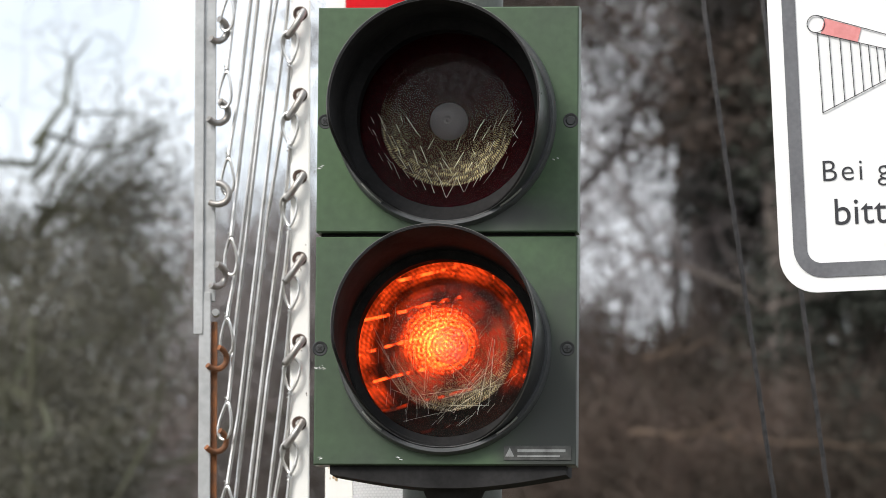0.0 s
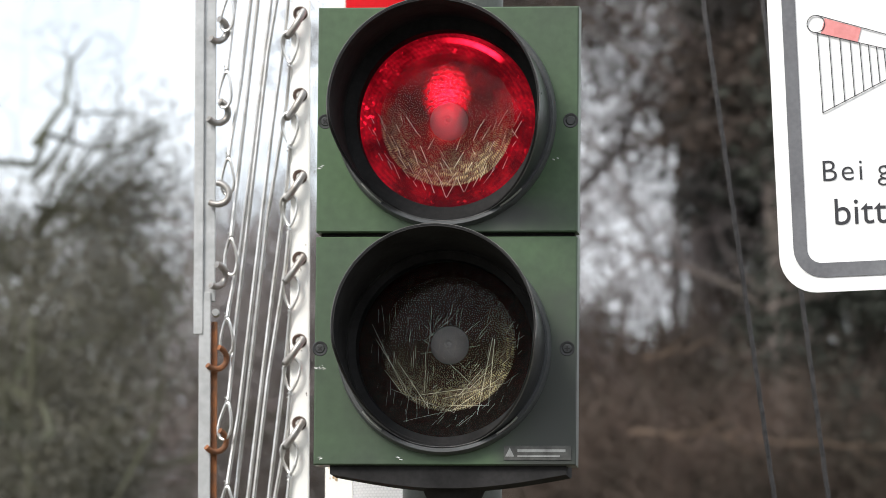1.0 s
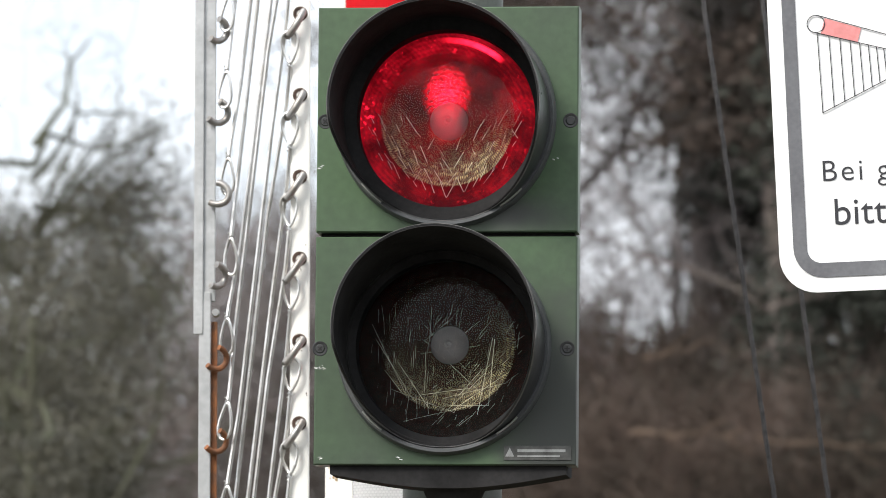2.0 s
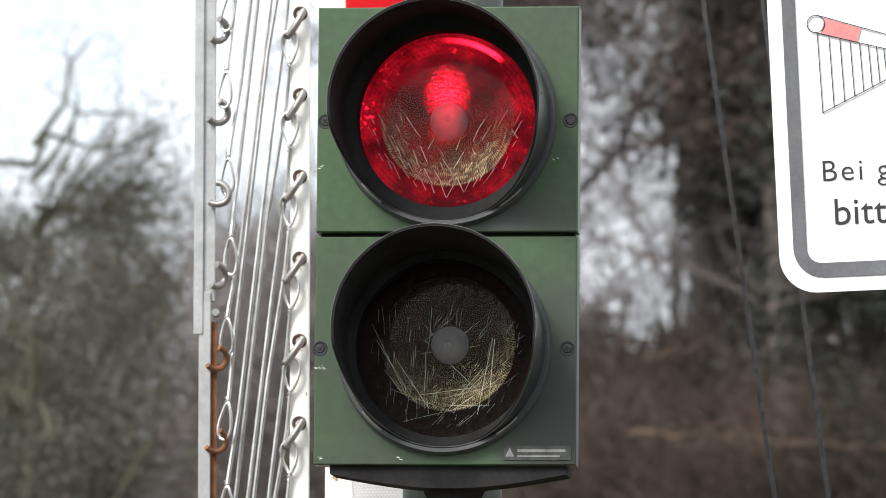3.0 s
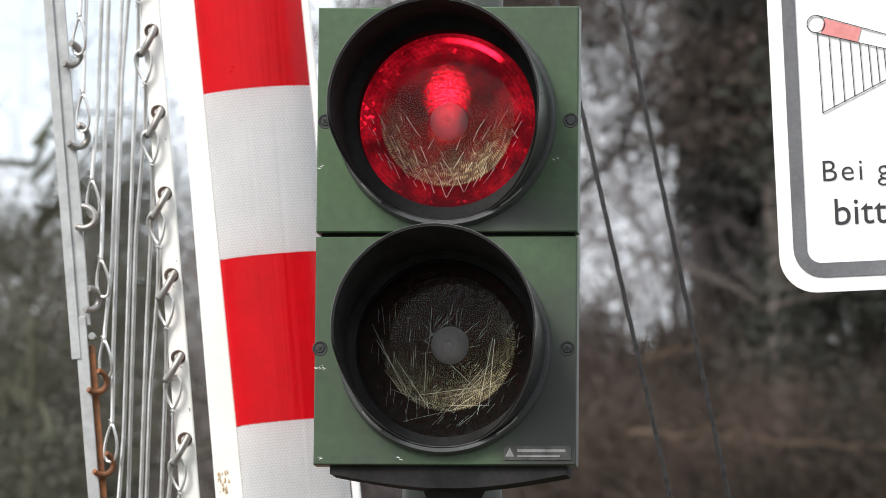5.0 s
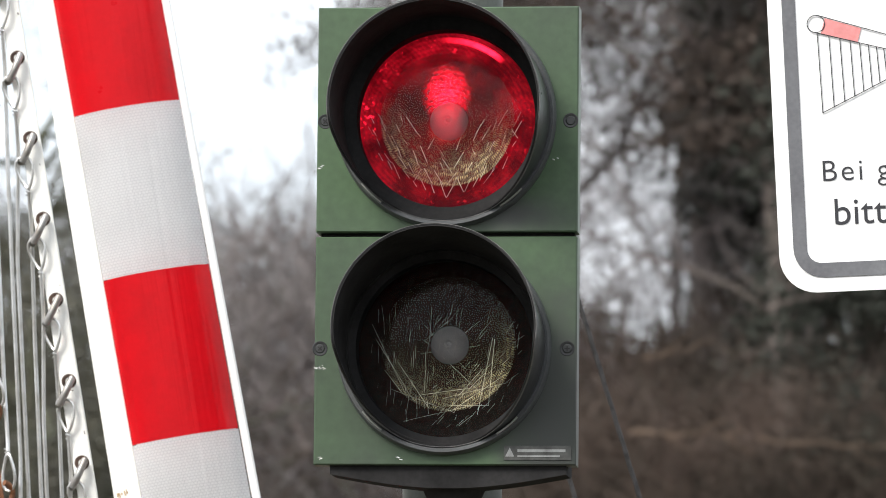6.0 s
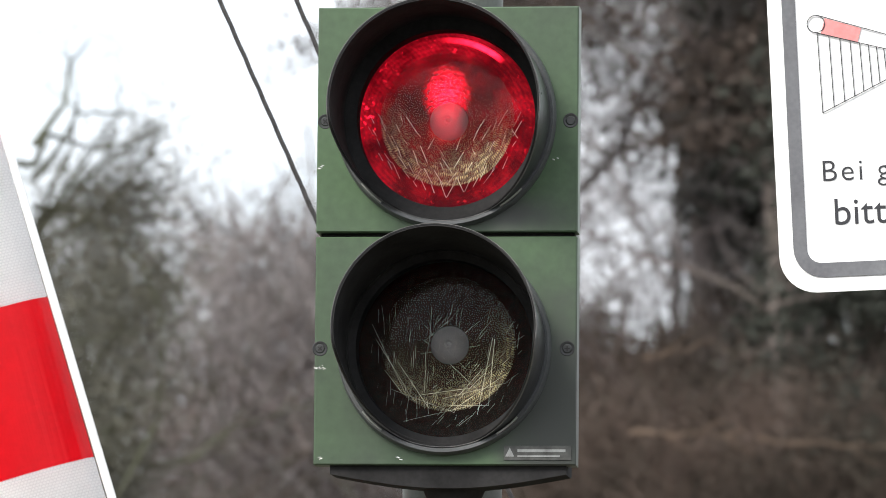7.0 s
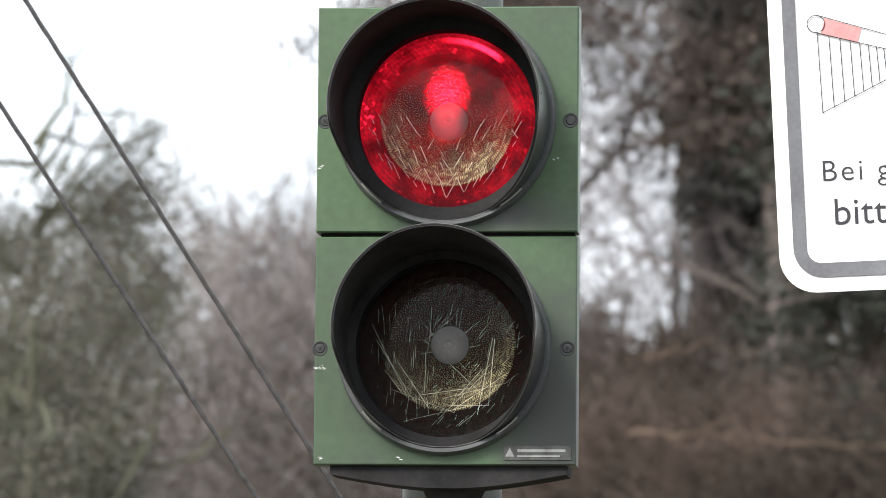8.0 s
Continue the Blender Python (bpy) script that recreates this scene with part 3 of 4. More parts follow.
        part("cobweb", scratches(cx, cz, 5 if name == "red" else 11, name == "amber"), THREAD, s, "fine cobweb threads and scratches", False)
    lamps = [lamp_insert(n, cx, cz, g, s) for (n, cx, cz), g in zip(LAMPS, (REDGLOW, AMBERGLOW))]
    screw(-0.1365, 0.1265, 40, s)
    screw(-0.1395, -0.127, 40, s)
    screw(0.1370, 0.1265, None, s)
    screw(0.1350, -0.127, 0, s)
    # maker's plate
    p = part("maker_plate", box(0.066, 0.1405, -0.0012, 0.0004, -0.2505, -0.2345, 0.0004), DARKSTEEL, s, "small scuffed metal maker's plate", smooth=False)
    part("plate_mark", flat_plate([(0.0725, -0.0018, -0.2365), (0.0675, -0.0018, -0.2465), (0.0775, -0.0018, -0.2465)], 0.0008), STEEL, p, smooth=False)
    part("plate_line", box(0.081, 0.134, -0.0018, -0.001, -0.2415, -0.2385), STEEL, p, smooth=False)
    part("plate_line", box(0.081, 0.128, -0.0018, -0.001, -0.2470, -0.2452), STEEL, p, smooth=False)
    rnd = random.Random(9)
    for x, z, k in ((-0.141, 0.075, 7), (-0.142, -0.148, 8), (-0.141, -0.247, 3), (0.118, 0.086, 2), (-0.05, -0.249, 4)):
        bm = bmesh.new()
        for _ in range(k):
            a, e = x + rnd.uniform(-0.004, 0.006), z + rnd.uniform(-0.003, 0.003)
            tube([(a, -0.0002, e), (a + rnd.uniform(0.0005, 0.004), -0.0002, e + rnd.uniform(-0.0015, 0.0015))], rnd.uniform(0.0002, 0.0006), 4, bm=bm)
        part("paint_scuff", bm, WHITE, s, "pale scuff in the paint", False)
    # curved base and its neck
    bm = bmesh.new()
    segs = 28
    top, low = [], []
    for y in (0.008, 0.07):
        top.append([bm.verts.new((-0.128 + 0.262 * i / segs, y, -0.2535)) for i in range(segs + 1)])
        low.append([bm.verts.new((-0.128 + 0.262 * i / segs, y, -0.2655 - 0.0155 * math.sin(math.pi * i / segs))) for i in range(segs + 1)])
    for i in range(segs):
        for a, b in ((top[0], low[0]), (low[0], low[1]), (low[1], top[1])):
            bm.faces.new((a[i], a[i + 1], b[i + 1], b[i]))
    for i in (0, segs):
        bm.faces.new((top[0][i], low[0][i], low[1][i], top[1][i]))
    bmesh.ops.recalc_face_normals(bm, faces=bm.faces)
    part("base_plate", bm, MATT, s, "curved black base plate", False)
    bm = bmesh.new()
    bmesh.ops.create_cone(bm, cap_ends=True, segments=32, radius1=0.02, radius2=0.043, depth=0.05, matrix=Matrix.Translation((0.005, 0.06, -0.287)))
    part("neck", bm, MATT, s, "tapered black neck")
    arm = box(-0.01, 0.03, 0.06, 0.36, -0.33, -0.31, 0.003)
    part("bracket_arm", arm, BLACK, s)
    arm = box(-0.02, 0.03, 0.29, 0.36, 0.12, 0.16, 0.003)
    part("bracket_arm", arm, BLACK, s)
    return lamps


LAMP_PLATES = signal()


def signal_post():
    p = empty("signal_post", pose(0.003, 6.57, 0.0, 0, 0.2, 0), "grey-green round steel post behind the signal", "post")
    bm = bmesh.new()
    bmesh.ops.create_cone(bm, cap_ends=True, segments=48, radius1=0.058, radius2=0.058, depth=3.1, matrix=Matrix.Translation((0, 0, 1.55)))
    part("shaft", bm, GREYPOST, p)
    bm = bmesh.new()
    bmesh.ops.create_cone(bm, cap_ends=True, segments=48, radius1=0.062, radius2=0.05, depth=0.03, matrix=Matrix.Translation((0, 0, 3.11)))
    part("cap", bm, BLACK, p)
    part("foot_plate", box(-0.11, 0.11, -0.11, 0.11, 0, 0.02, 0.004), STEEL, p, smooth=False)


signal_post()


# ------------------------------------------------------------------ sign
def plate_outline(x0, x1, z0, z1, r, y, n=8):
    pts = []
    for cx, cz, a0 in ((x1 - r, z1 - r, 0), (x0 + r, z1 - r, 90), (x0 + r, z0 + r, 180), (x1 - r, z0 + r, 270)):
        pts += [(cx + r * math.cos(radians(a0 + 90 * i / n)), y, cz + r * math.sin(radians(a0 + 90 * i / n))) for i in range(n + 1)]
    return pts


def frame_plate(a, b, thick):
    bm = bmesh.new()
    n = len(a)
    rows = [[bm.verts.new(p) for p in a], [bm.verts.new(p) for p in b], [bm.verts.new((p[0], p[1] + thick, p[2])) for p in b], [bm.verts.new((p[0], p[1] + thick, p[2])) for p in a]]
    for k in range(4):
        p, q = rows[k], rows[(k + 1) % 4]
        for i in range(n):
            j = (i + 1) % n
            bm.faces.new((p[i], p[j], q[j], q[i]))
    bmesh.ops.recalc_face_normals(bm, faces=bm.faces)
    return bm


def lettering(text, x, z, size, parent, spacing=1.1, weight=-0.0003):
    cu = bpy.data.curves.new("lettering", "FONT")
    cu.body = text
    cu.size = size
    cu.space_character = spacing
    cu.extrude = 0.0002
    cu.offset = weight
    cu.materials.append(INK)
    ob = new("lettering", cu)
    ob.parent = parent
    ob.matrix_basis = pose(x, -0.0006, z, 90, 0, 0)
    return ob


def sign():
    s = empty("crossing_sign", pose(0.3745, 6.2, 2.4452, 0, -2.4, -2), "white crossing sign with grey border, barrier picture and lettering", "sign")
    w, h = 0.42, 0.6
    part("board", flat_plate(plate_outline(0, w, 0, h, 0.041, 0.0), 0.003), SIGNWHITE, s, "white sheeted metal board", False)
    part("border", frame_plate(plate_outline(0.016, w - 0.016, 0.0165, h - 0.0165, 0.033, -0.0012), plate_outline(0.031, w - 0.031, 0.0325, h - 0.0325, 0.016, -0.0012), 0.001), SIGNGREY, s, "grey printed border", False)
    # barrier picture
    bx, bz, ang, long = 0.0530, 0.300, radians(-17.0), 0.3
    def along(d, off):
        return (bx + d * math.cos(ang) - off * math.sin(ang), bz + d * math.sin(ang) + off * math.cos(ang))
    r0, r1 = 0.0098, 0.003
    def half(d):
        return r0 + (r1 - r0) * d / long
    ring = [along(-r0 * math.sin(math.pi * i / 12), r0 * math.cos(math.pi * i / 12)) for i in range(13)]
    pts = [(x, 0, z) for x, z in [along(long, r1)] + ring + [along(long, -r1)]]
    bm = bmesh.new()
    for a, b in zip(pts, pts[1:] + pts[:1]):
        tube([(a[0], -0.0016, a[2]), (b[0], -0.0016, b[2])], 0.0005, 5, bm=bm)
    part("picture_outline", bm, INK, s, "black outline of a barrier", False)
    ring = [(bx + r0 * math.cos(0.3927 * i), -0.0017, bz + r0 * math.sin(0.3927 * i)) for i in range(16)]
    part("picture_ring", tube(ring, 0.0005, 5, True), INK, s, "black ring at the end of the barrier", False)
    for d0, d1 in ((0.008, 0.050), (0.085, 0.125), (0.16, 0.2), (0.235, 0.275)):
        q = [along(d0, half(d0) - 0.0008), along(d1, half(d1) - 0.0008), along(d1, 0.0008 - half(d1)), along(d0, 0.0008 - half(d0))]
        part("picture_stripe", flat_plate([(x, -0.0012, z) for x, z in q], 0.0008), PINK, s, "faded red stripe", False)
    low = None
    for i in range(15):
        d = 0.004 + i * 0.0137 * (1 - i * 0.03)
        x, z = along(d, -half(d))
        zb = bz - 0.1005 + (x - bx) * 0.47
        if zb > z - 0.004:
            break
        part("picture_bar", tube([(x, -0.0016, z), (x + 0.002, -0.0016, zb)], 0.0005, 5), INK, s, smooth=False)
        if low:
            part("picture_bar", tube([low, (x + 0.002, -0.0016, zb)], 0.0005, 5), INK, s, smooth=False)
        low = (x + 0.002, -0.0016, zb)
    lettering("Bei", 0.0500, 0.1235, 0.0338, s, 1.17)
    lettering("g", 0.1127, 0.1235, 0.0338, s, 1.2)
    lettering("bitt", 0.0612, 0.0745, 0.0425, s, 1.02, -0.0001)
    part("text_bar", box(0.14, 0.36, -0.0016, -0.0006, 0.126, 0.142), INK, s, smooth=False)
    part("text_bar", box(0.125, 0.355, -0.0016, -0.0006, 0.077, 0.097), INK, s, smooth=False)
    for z in (0.12, 0.48):
        part("clamp", box(0.16, 0.26, 0.003, 0.03, z - 0.02, z + 0.02, 0.003), GALV, s, smooth=False)
    p = empty("sign_post", pose(0.60, 6.26, 0.0, 0, -0.5, 0), "galvanised round steel sign post", "post")
    bm = bmesh.new()
    bmesh.ops.create_cone(bm, cap_ends=True, segments=32, radius1=0.03, radius2=0.03, depth=3.2, matrix=Matrix.Translation((0, 0, 1.6)))
    part("shaft", bm, GALV, p)


sign()


# ------------------------------------------------------------------ barrier
PIVOT = (-0.0177, 6.9, 0.7185)
STRIPE = 0.2066


def boom_panel(z0, z1, mat, parent):
    """One stripe of the bulging front."""
    bm = bmesh.new()
    n = 18
    rows = []
    for z in (z0, z1):
        row = []
        for i in range(n + 1):
            t = -1 + 2 * i / n
            row.append(bm.verts.new((-0.0320 + 0.0656 * t - 0.0165 * (z - 1.86), -0.034 * math.sqrt(max(0.0, 1 - 0.94 * t * t)) , z)))
        rows.append(row)
    for i in range(n):
        bm.faces.new((rows[0][i], rows[0][i + 1], rows[1][i + 1], rows[1][i]))
    bmesh.ops.solidify(bm, geom=bm.faces[:], thickness=-0.0025)
    bmesh.ops.recalc_face_normals(bm, faces=bm.faces)
    return part("stripe_panel", bm, mat, parent, "red gloss stripe" if mat is RED else "white honeycomb reflective stripe")


def hook(cx, cz, w, h, tilt, lean, out=0.004, n=13):
    """A bent shackle: a half oval of thick wire, tilted in the plane of the curtain and leaning out of it."""
    pts = []
    turn = Matrix.Rotation(radians(tilt), 3, "Y") @ Matrix.Rotation(radians(lean), 3, "Z")
    for i in range(n):
        a = radians(-105 + 210 * i / (n - 1))
        v = turn @ Vector((w * math.cos(a), 0, h * math.sin(a)))
        pts.append((cx + v.x, v.y - out, cz + v.z))
    return pts


def barrier():
    b = empty("barrier_boom", pose(*PIVOT), "red and white striped barrier boom with hanging wire curtain", "barrier")
    top = 5.2
    # striped front, spine and side flanges
    z, k = 1.6492 - 8 * STRIPE, 0
    while z < top:
        boom_panel(z + 0.0004, min(z + STRIPE, top) - 0.0004, RED if k % 2 == 0 else SHEET, b)
        z += STRIPE
        k += 1
    def leaning(bm, k, beyond=-9.0):
        """The boom's front leans a little against its hinge frame."""
        for v in bm.verts:
            if v.co.x > beyond:
                v.co.x -= k * (v.co.z - 1.86)
        return bm
    part("spine", leaning(box(-0.093, 0.030, -0.006, 0.05, -0.15, top, 0.006), 0.0165), WHITE, b, "white painted boom spine", smooth=False)
    part("flange", leaning(box(-0.1268, -0.0978, -0.0085, 0.0, -0.1, 3.4, 0.0012), 0.0165, -0.11), CREAM, b, "cream painted flange", smooth=False)
    part("flange", leaning(box(0.0342, 0.0450, -0.0085, 0.0, -0.1, top, 0.003), 0.0195), WHITE, b, "white painted flange", smooth=False)
    bm = bmesh.new()
    blot = random.Random(3)
    for _ in range(32):
        x, z = blot.uniform(-0.122, -0.109), blot.uniform(1.572, 1.598)
        tube([(x, -0.0085, z), (x + blot.uniform(-0.001, 0.001), -0.0085, z - blot.uniform(0.001, 0.006))], blot.uniform(0.0003, 0.0012), 5, bm=bm)
    part("rust_stain", bm, STAIN, b, "spots of rust", False)
    part("hinge_plate", box(-0.10, 0.80, 0.0, 0.04, -0.08, 0.08, 0.008), GALV, b, "galvanised outrigger plate", smooth=False)
    for _ in range(12):
        x, z = blot.uniform(-0.168, -0.149), blot.uniform(1.5, 2.3)
        part("paint_chip", tube([(x, -0.004, z), (x + blot.uniform(-0.001, 0.001), -0.004, z - blot.uniform(0.001, 0.005))], blot.uniform(0.0002, 0.0008), 5), DARKRUST, b, smooth=False)
    # stay ropes
    ropes = []
    for long in (4.6, 5.15):
        bm = tube([(0, 0, long * i / 12) for i in range(13)], 0.0026, 8)
        for k in range(3):
            tube([(0.0014 * math.cos(0.55 * i + 2.09 * k), 0.0014 * math.sin(0.55 * i + 2.09 * k), long * i / 400) for i in range(401)], 0.0019, 5, bm=bm)
        ropes.append(part("stay_rope", bm, ROPE, b, "dark twisted steel rope"))
    # pierced upper rail
    part("curtain_rail", box(-0.1705, -0.1465, -0.004, 0.006, 0.35, 4.6, 0.002), CREAM, b, "cream painted pierced rail", smooth=False)
    for z in (0.5, 2.6, 4.4):
        part("rail_tie", box(-0.15, -0.12, 0.0, 0.008, z - 0.02, z + 0.02, 0.001), CREAM, b, smooth=False)
    rnd = random.Random(4)
    pitch = 0.1018
    zs = [1.6233 + pitch * i for i in range(-11, 27)]
    for z in zs:
        zz = z + 0.004
        part("eyelet", lathe([(0.0045, -0.0046), (0.0080, -0.0052), (0.0092, -0.0042)], 16, -0.1590, zz + 0.012), DARKRUST, b)
        # a bent link out of the hole, down to the wire's loop
        w = rnd.uniform(-0.0015, 0.0015)
        link = [(-0.1575, 0.006, zz + 0.008), (-0.1545, -0.004, zz + 0.013), (-0.1548, -0.0125, zz + 0.0135), (-0.1600 + w / 2, -0.0165, zz + 0.004), (-0.1670 + w, -0.0165, zz - 0.007), (-0.1735 + w, -0.0130, zz - 0.0155), (-0.1755 + w, -0.006, zz - 0.0165), (-0.1730 + w, -0.003, zz - 0.010)]
        part("shackle", tube(link, 0.0045, 10), SHACKLE, b, "worn steel shackle")
    # lower rail, in two lapped lengths
    part("lower_rail", box(-0.2891, -0.2775, -0.012, -0.008, 1.7488, 4.0, 0.0008), GALV, b, "galvanised angle rail", smooth=False)
    part("lower_rail", box(-0.2785, -0.2630, -0.008, 0.004, 1.79, 4.0, 0.0008), GALV, b, "galvanised angle rail", smooth=False)
    part("lower_rail", box(-0.2825, -0.2680, -0.0105, -0.003, -0.4, 1.801, 0.0008), GALV, b, "galvanised angle rail", smooth=False)
    part("rusty_edge", box(-0.2675, -0.2600, -0.004, 0.004, -0.4, 1.765, 0.0008), RUST, b, "rust-brown inner edge", smooth=False)
    part("bolt", lathe([(0.0, -0.016), (0.004, -0.016), (0.005, -0.012), (0.005, 0.0)], 12, -0.262, 1.775), STEEL, b)
    for i, zl in enumerate(zs):
        rusty = 1.55 < zl < 1.76
        lean = (40 if rusty else (12, 42, -8, 30, 48, 20)[i % 6]) + rnd.uniform(-6, 6)
        part("shackle", tube([(x, y - 0.011, z) for x, y, z in hook(-0.2615, zl - 0.006, 0.0165, 0.0135, 30 + rnd.uniform(-18, 18), lean)], 0.0036 if rusty else 0.0042, 10), RUST if rusty else SHACKLE, b, "rusty shackle" if rusty else "grey steel shackle")

    def teardrop(cx, z, sgn, y, wide, long, skew):
        """A loop of wire: round at the link, drawn to a point where the strand leaves it."""
        pts = []
        for k in range(16):
            a = 2 * math.pi * k / 16
            t = 0.5 - 0.5 * math.cos(a)
            pts.append((cx + skew * (1 - t) + wide * math.sin(a) * (1.3 - 0.85 * t), y - 0.004 * math.sin(a), z + sgn * long * t))
        return pts
    # wire droppers, looped at both ends, seven links down
    drop = 7 * pitch
    for i, z in enumerate(zs):
        if z - drop < -0.3:
            continue
        x0, x1 = -0.1715 + rnd.uniform(-0.0015, 0.0015), -0.2475 + rnd.uniform(-0.003, 0.004)
        za, zb = z - 0.006, z - drop - 0.004 + rnd.uniform(-0.004, 0.004)
        y = rnd.uniform(-0.006, 0.006)
        bm = bmesh.new()
        tube(teardrop(x0 + 0.001, za, -1, -0.008, 0.0108, 0.040, rnd.uniform(-0.002, 0.003)), 0.0020, 8, True, bm)
        tube(teardrop(x1, zb, 1, y - 0.012, 0.0085, 0.046, rnd.uniform(-0.006, 0.002)), 0.0019, 8, True, bm)
        bend = rnd.uniform(-0.0015, 0.0015) + (0.003 if i % 2 else -0.003)
        line = [(x0 + 0.001, -0.008, za - 0.039), (x0 - 0.004, y, za - 0.09)]
        for t in (0.3, 0.5, 0.7, 0.85):
            line.append((x0 - 0.002 + (x1 - x0 + 0.004) * t + bend, y, za - 0.04 + (zb - za + 0.085) * t))
        line += [(x1 + 0.002, y - 0.008, zb + 0.060), (x1, y - 0.012, zb + 0.043)]
        tube(line, 0.0025, 8, bm=bm)
        # the wire's end is wound round the strand below the loop
        for cx, yy, zt, sgn in ((x0, -0.008, za - 0.040, -1), (x1, y - 0.012, zb + 0.044, 1)):
            tube([(cx + 0.0032 * math.cos(1.9 * k), yy + 0.0032 * math.sin(1.9 * k), zt + sgn * 0.0016 * k) for k in range(6)], 0.0012, 6, bm=bm)
        part("wire_dropper", bm, WIRE, b, "thin galvanised wire dropper")
    return b, ropes


BARRIER, STAY_ROPES = barrier()


def barrier_pedestal():
    p = empty("barrier_pedestal", pose(PIVOT[0], PIVOT[1] + 0.16, 0), "grey steel barrier machine pedestal", "pedestal")
    part("cabinet", box(-0.16, 0.16, -0.1, 0.25, 0.06, 0.98, 0.015), GREYPOST, p, smooth=False)
    part("foot", box(-0.22, 0.22, -0.1, 0.3, 0.0, 0.06, 0.008), GREYPOST, p, smooth=False)
    part("axle", lathe([(0.0, -0.15), (0.04, -0.15), (0.04, -0.1), (0.0, -0.1)], 24, 0, PIVOT[2]), STEEL, p)


barrier_pedestal()


# ------------------------------------------------------------------ trees
class Twigs:
    """Collects tapering three-sided sticks, leaves and needles as arrays."""

    def __init__(self, seed):
        self.r = np.random.RandomState(seed)
        self.v, self.f, self.n = [], [], 0

    def stick(self, a, b, ra, rb):
        d = b - a
        d = d / (np.linalg.norm(d) + 1e-9)
        u = np.cross(d, (0.3, 0.2, 0.93) if abs(d[2]) < 0.8 else (0.9, 0.3, 0.1))
        u /= np.linalg.norm(u)
        w = np.cross(d, u)
        for p, r in ((a, ra), (b, rb)):
            for k in range(3):
                t = 2.0944 * k
                self.v.append(p + r * (math.cos(t) * u + math.sin(t) * w))
        i = self.n
        self.f += [(i, i + 1, i + 4, i + 3), (i + 1, i + 2, i + 5, i + 4), (i + 2, i, i + 3, i + 5)]
        self.n += 6

    def leaves(self, points, size):
        """Small lozenges, turned every way."""
        n = len(points)
        a, b = self.r.normal(size=(n, 3)), self.r.normal(size=(n, 3))
        k = size * self.r.uniform(0.5, 1.5, size=(n, 1))
        a *= k / np.linalg.norm(a, axis=1, keepdims=True)
        b *= 0.6 * k / np.linalg.norm(b, axis=1, keepdims=True)
        quad = np.stack((points - a, points + b, points + a, points - b), axis=1).reshape(-1, 3)
        self.v.extend(quad.tolist())
        self.f.extend((np.arange(n * 4).reshape(n, 4) + self.n).tolist())
        self.n += 4 * n

    def branch(self, p, d, length, r, depth, wander, up, tips):
        """A crooked limb that forks; the ends are kept in tips."""
        steps = max(3, int(length / (0.09 + 0.05 * depth)))
        d = np.array(d, float)
        for s in range(steps):
            d = d + self.r.normal(size=3) * wander + np.array((0, 0, up))
            d /= np.linalg.norm(d)
            q = p + d * length / steps
            r2 = r * (1 - 0.75 * (s + 1) / steps)
            r1 = r * (1 - 0.75 * s / steps)
            self.stick(p, q, max(r1, 0.0018), max(r2, 0.0016))
            p = q
            if depth > 0 and s >= 1 and self.r.rand() < 0.75:
                side = d + self.r.normal(size=3) * 0.75
                side /= np.linalg.norm(side)
                self.branch(p, side, length * self.r.uniform(0.35, 0.62), r2 * 0.6, depth - 1, wander, up, tips)
        tips.append(p)

    def mesh(self, name, mat, parent, label=""):
        me = bpy.data.meshes.new(name)
        me.from_pydata(self.v, [], self.f)
        me.materials.append(mat)
        ob = new(name, me)
        ob.parent = parent
        return tagged(ob, label)


def trunk_mesh(height, r, seed, mat, parent):
    rnd = random.Random(seed)
    pts, x, y = [], 0.0, 0.0
    for i in range(9):
        pts.append((x, y, height * i / 8))
        x += rnd.uniform(-0.02, 0.02) * height * 0.3
        y += rnd.uniform(-0.02, 0.02) * height * 0.3
    part("trunk", tube(pts, [r * (1 - 0.08 * i) * (1.3 if i == 0 else 1) for i in range(9)], 10), mat, parent)
    return pts[-1], pts


def bare_tree(x, y, height, seed, mat=None, spread=1.0, depth=3, leaves=None, nleaf=0, leaf_size=0.03, limbs=12, fork=0.45, wander=0.16, label="bare winter tree with crooked grey-brown branches", leaf_top=99, arms=(), leaf_low=3.3, leaf_wide=9.0):
    mat = mat or BARK
    t = empty("tree", pose(x, y, 0), label, "tree", "trees behind the crossing")
    top, pts = trunk_mesh(height * 0.8, 0.008 * height, seed, mat, t)
    tw = Twigs(seed)
    tips = []
    for i in range(limbs):
        h = fork + (1 - fork) * i / limbs
        base = np.array(pts[min(8, int(h * 8))])
        a = tw.r.uniform(0, 6.283)
        d = np.array((math.cos(a) * spread, math.sin(a) * spread, tw.r.uniform(0.25, 0.9)))
        tw.branch(base, d / np.linalg.norm(d), height * tw.r.uniform(0.22, 0.4), 0.0045 * height * tw.r.uniform(0.5, 1.0), depth, wander, 0.02, tips)
    for z, dx, dz, long in arms:
        tw.branch(np.array((pts[6][0], pts[6][1], z)), np.array((dx, -0.2, dz)), long, 0.016, 2, 0.5, 0.02, [])
    tw.mesh("crown", mat, t)
    if leaves:
        lf = Twigs(seed + 1)
        tips = np.array(tips)
        ragged = np.array([noise.noise(Vector(p) * 2.3) + 0.5 * noise.noise(Vector(p) * 6.0) for p in tips])
        tips = tips[(tips[:, 2] + 0.6 * ragged < leaf_top) & (tips[:, 2] > leaf_low) & (np.abs(tips[:, 0]) + 0.6 * ragged < leaf_wide) & (ragged < 0.12)]
        lf.leaves(tips[lf.r.randint(0, len(tips), nleaf)] + lf.r.normal(size=(nleaf, 3)) * 0.1, leaf_size)
        lf.mesh("foliage", leaves, t)
    return t


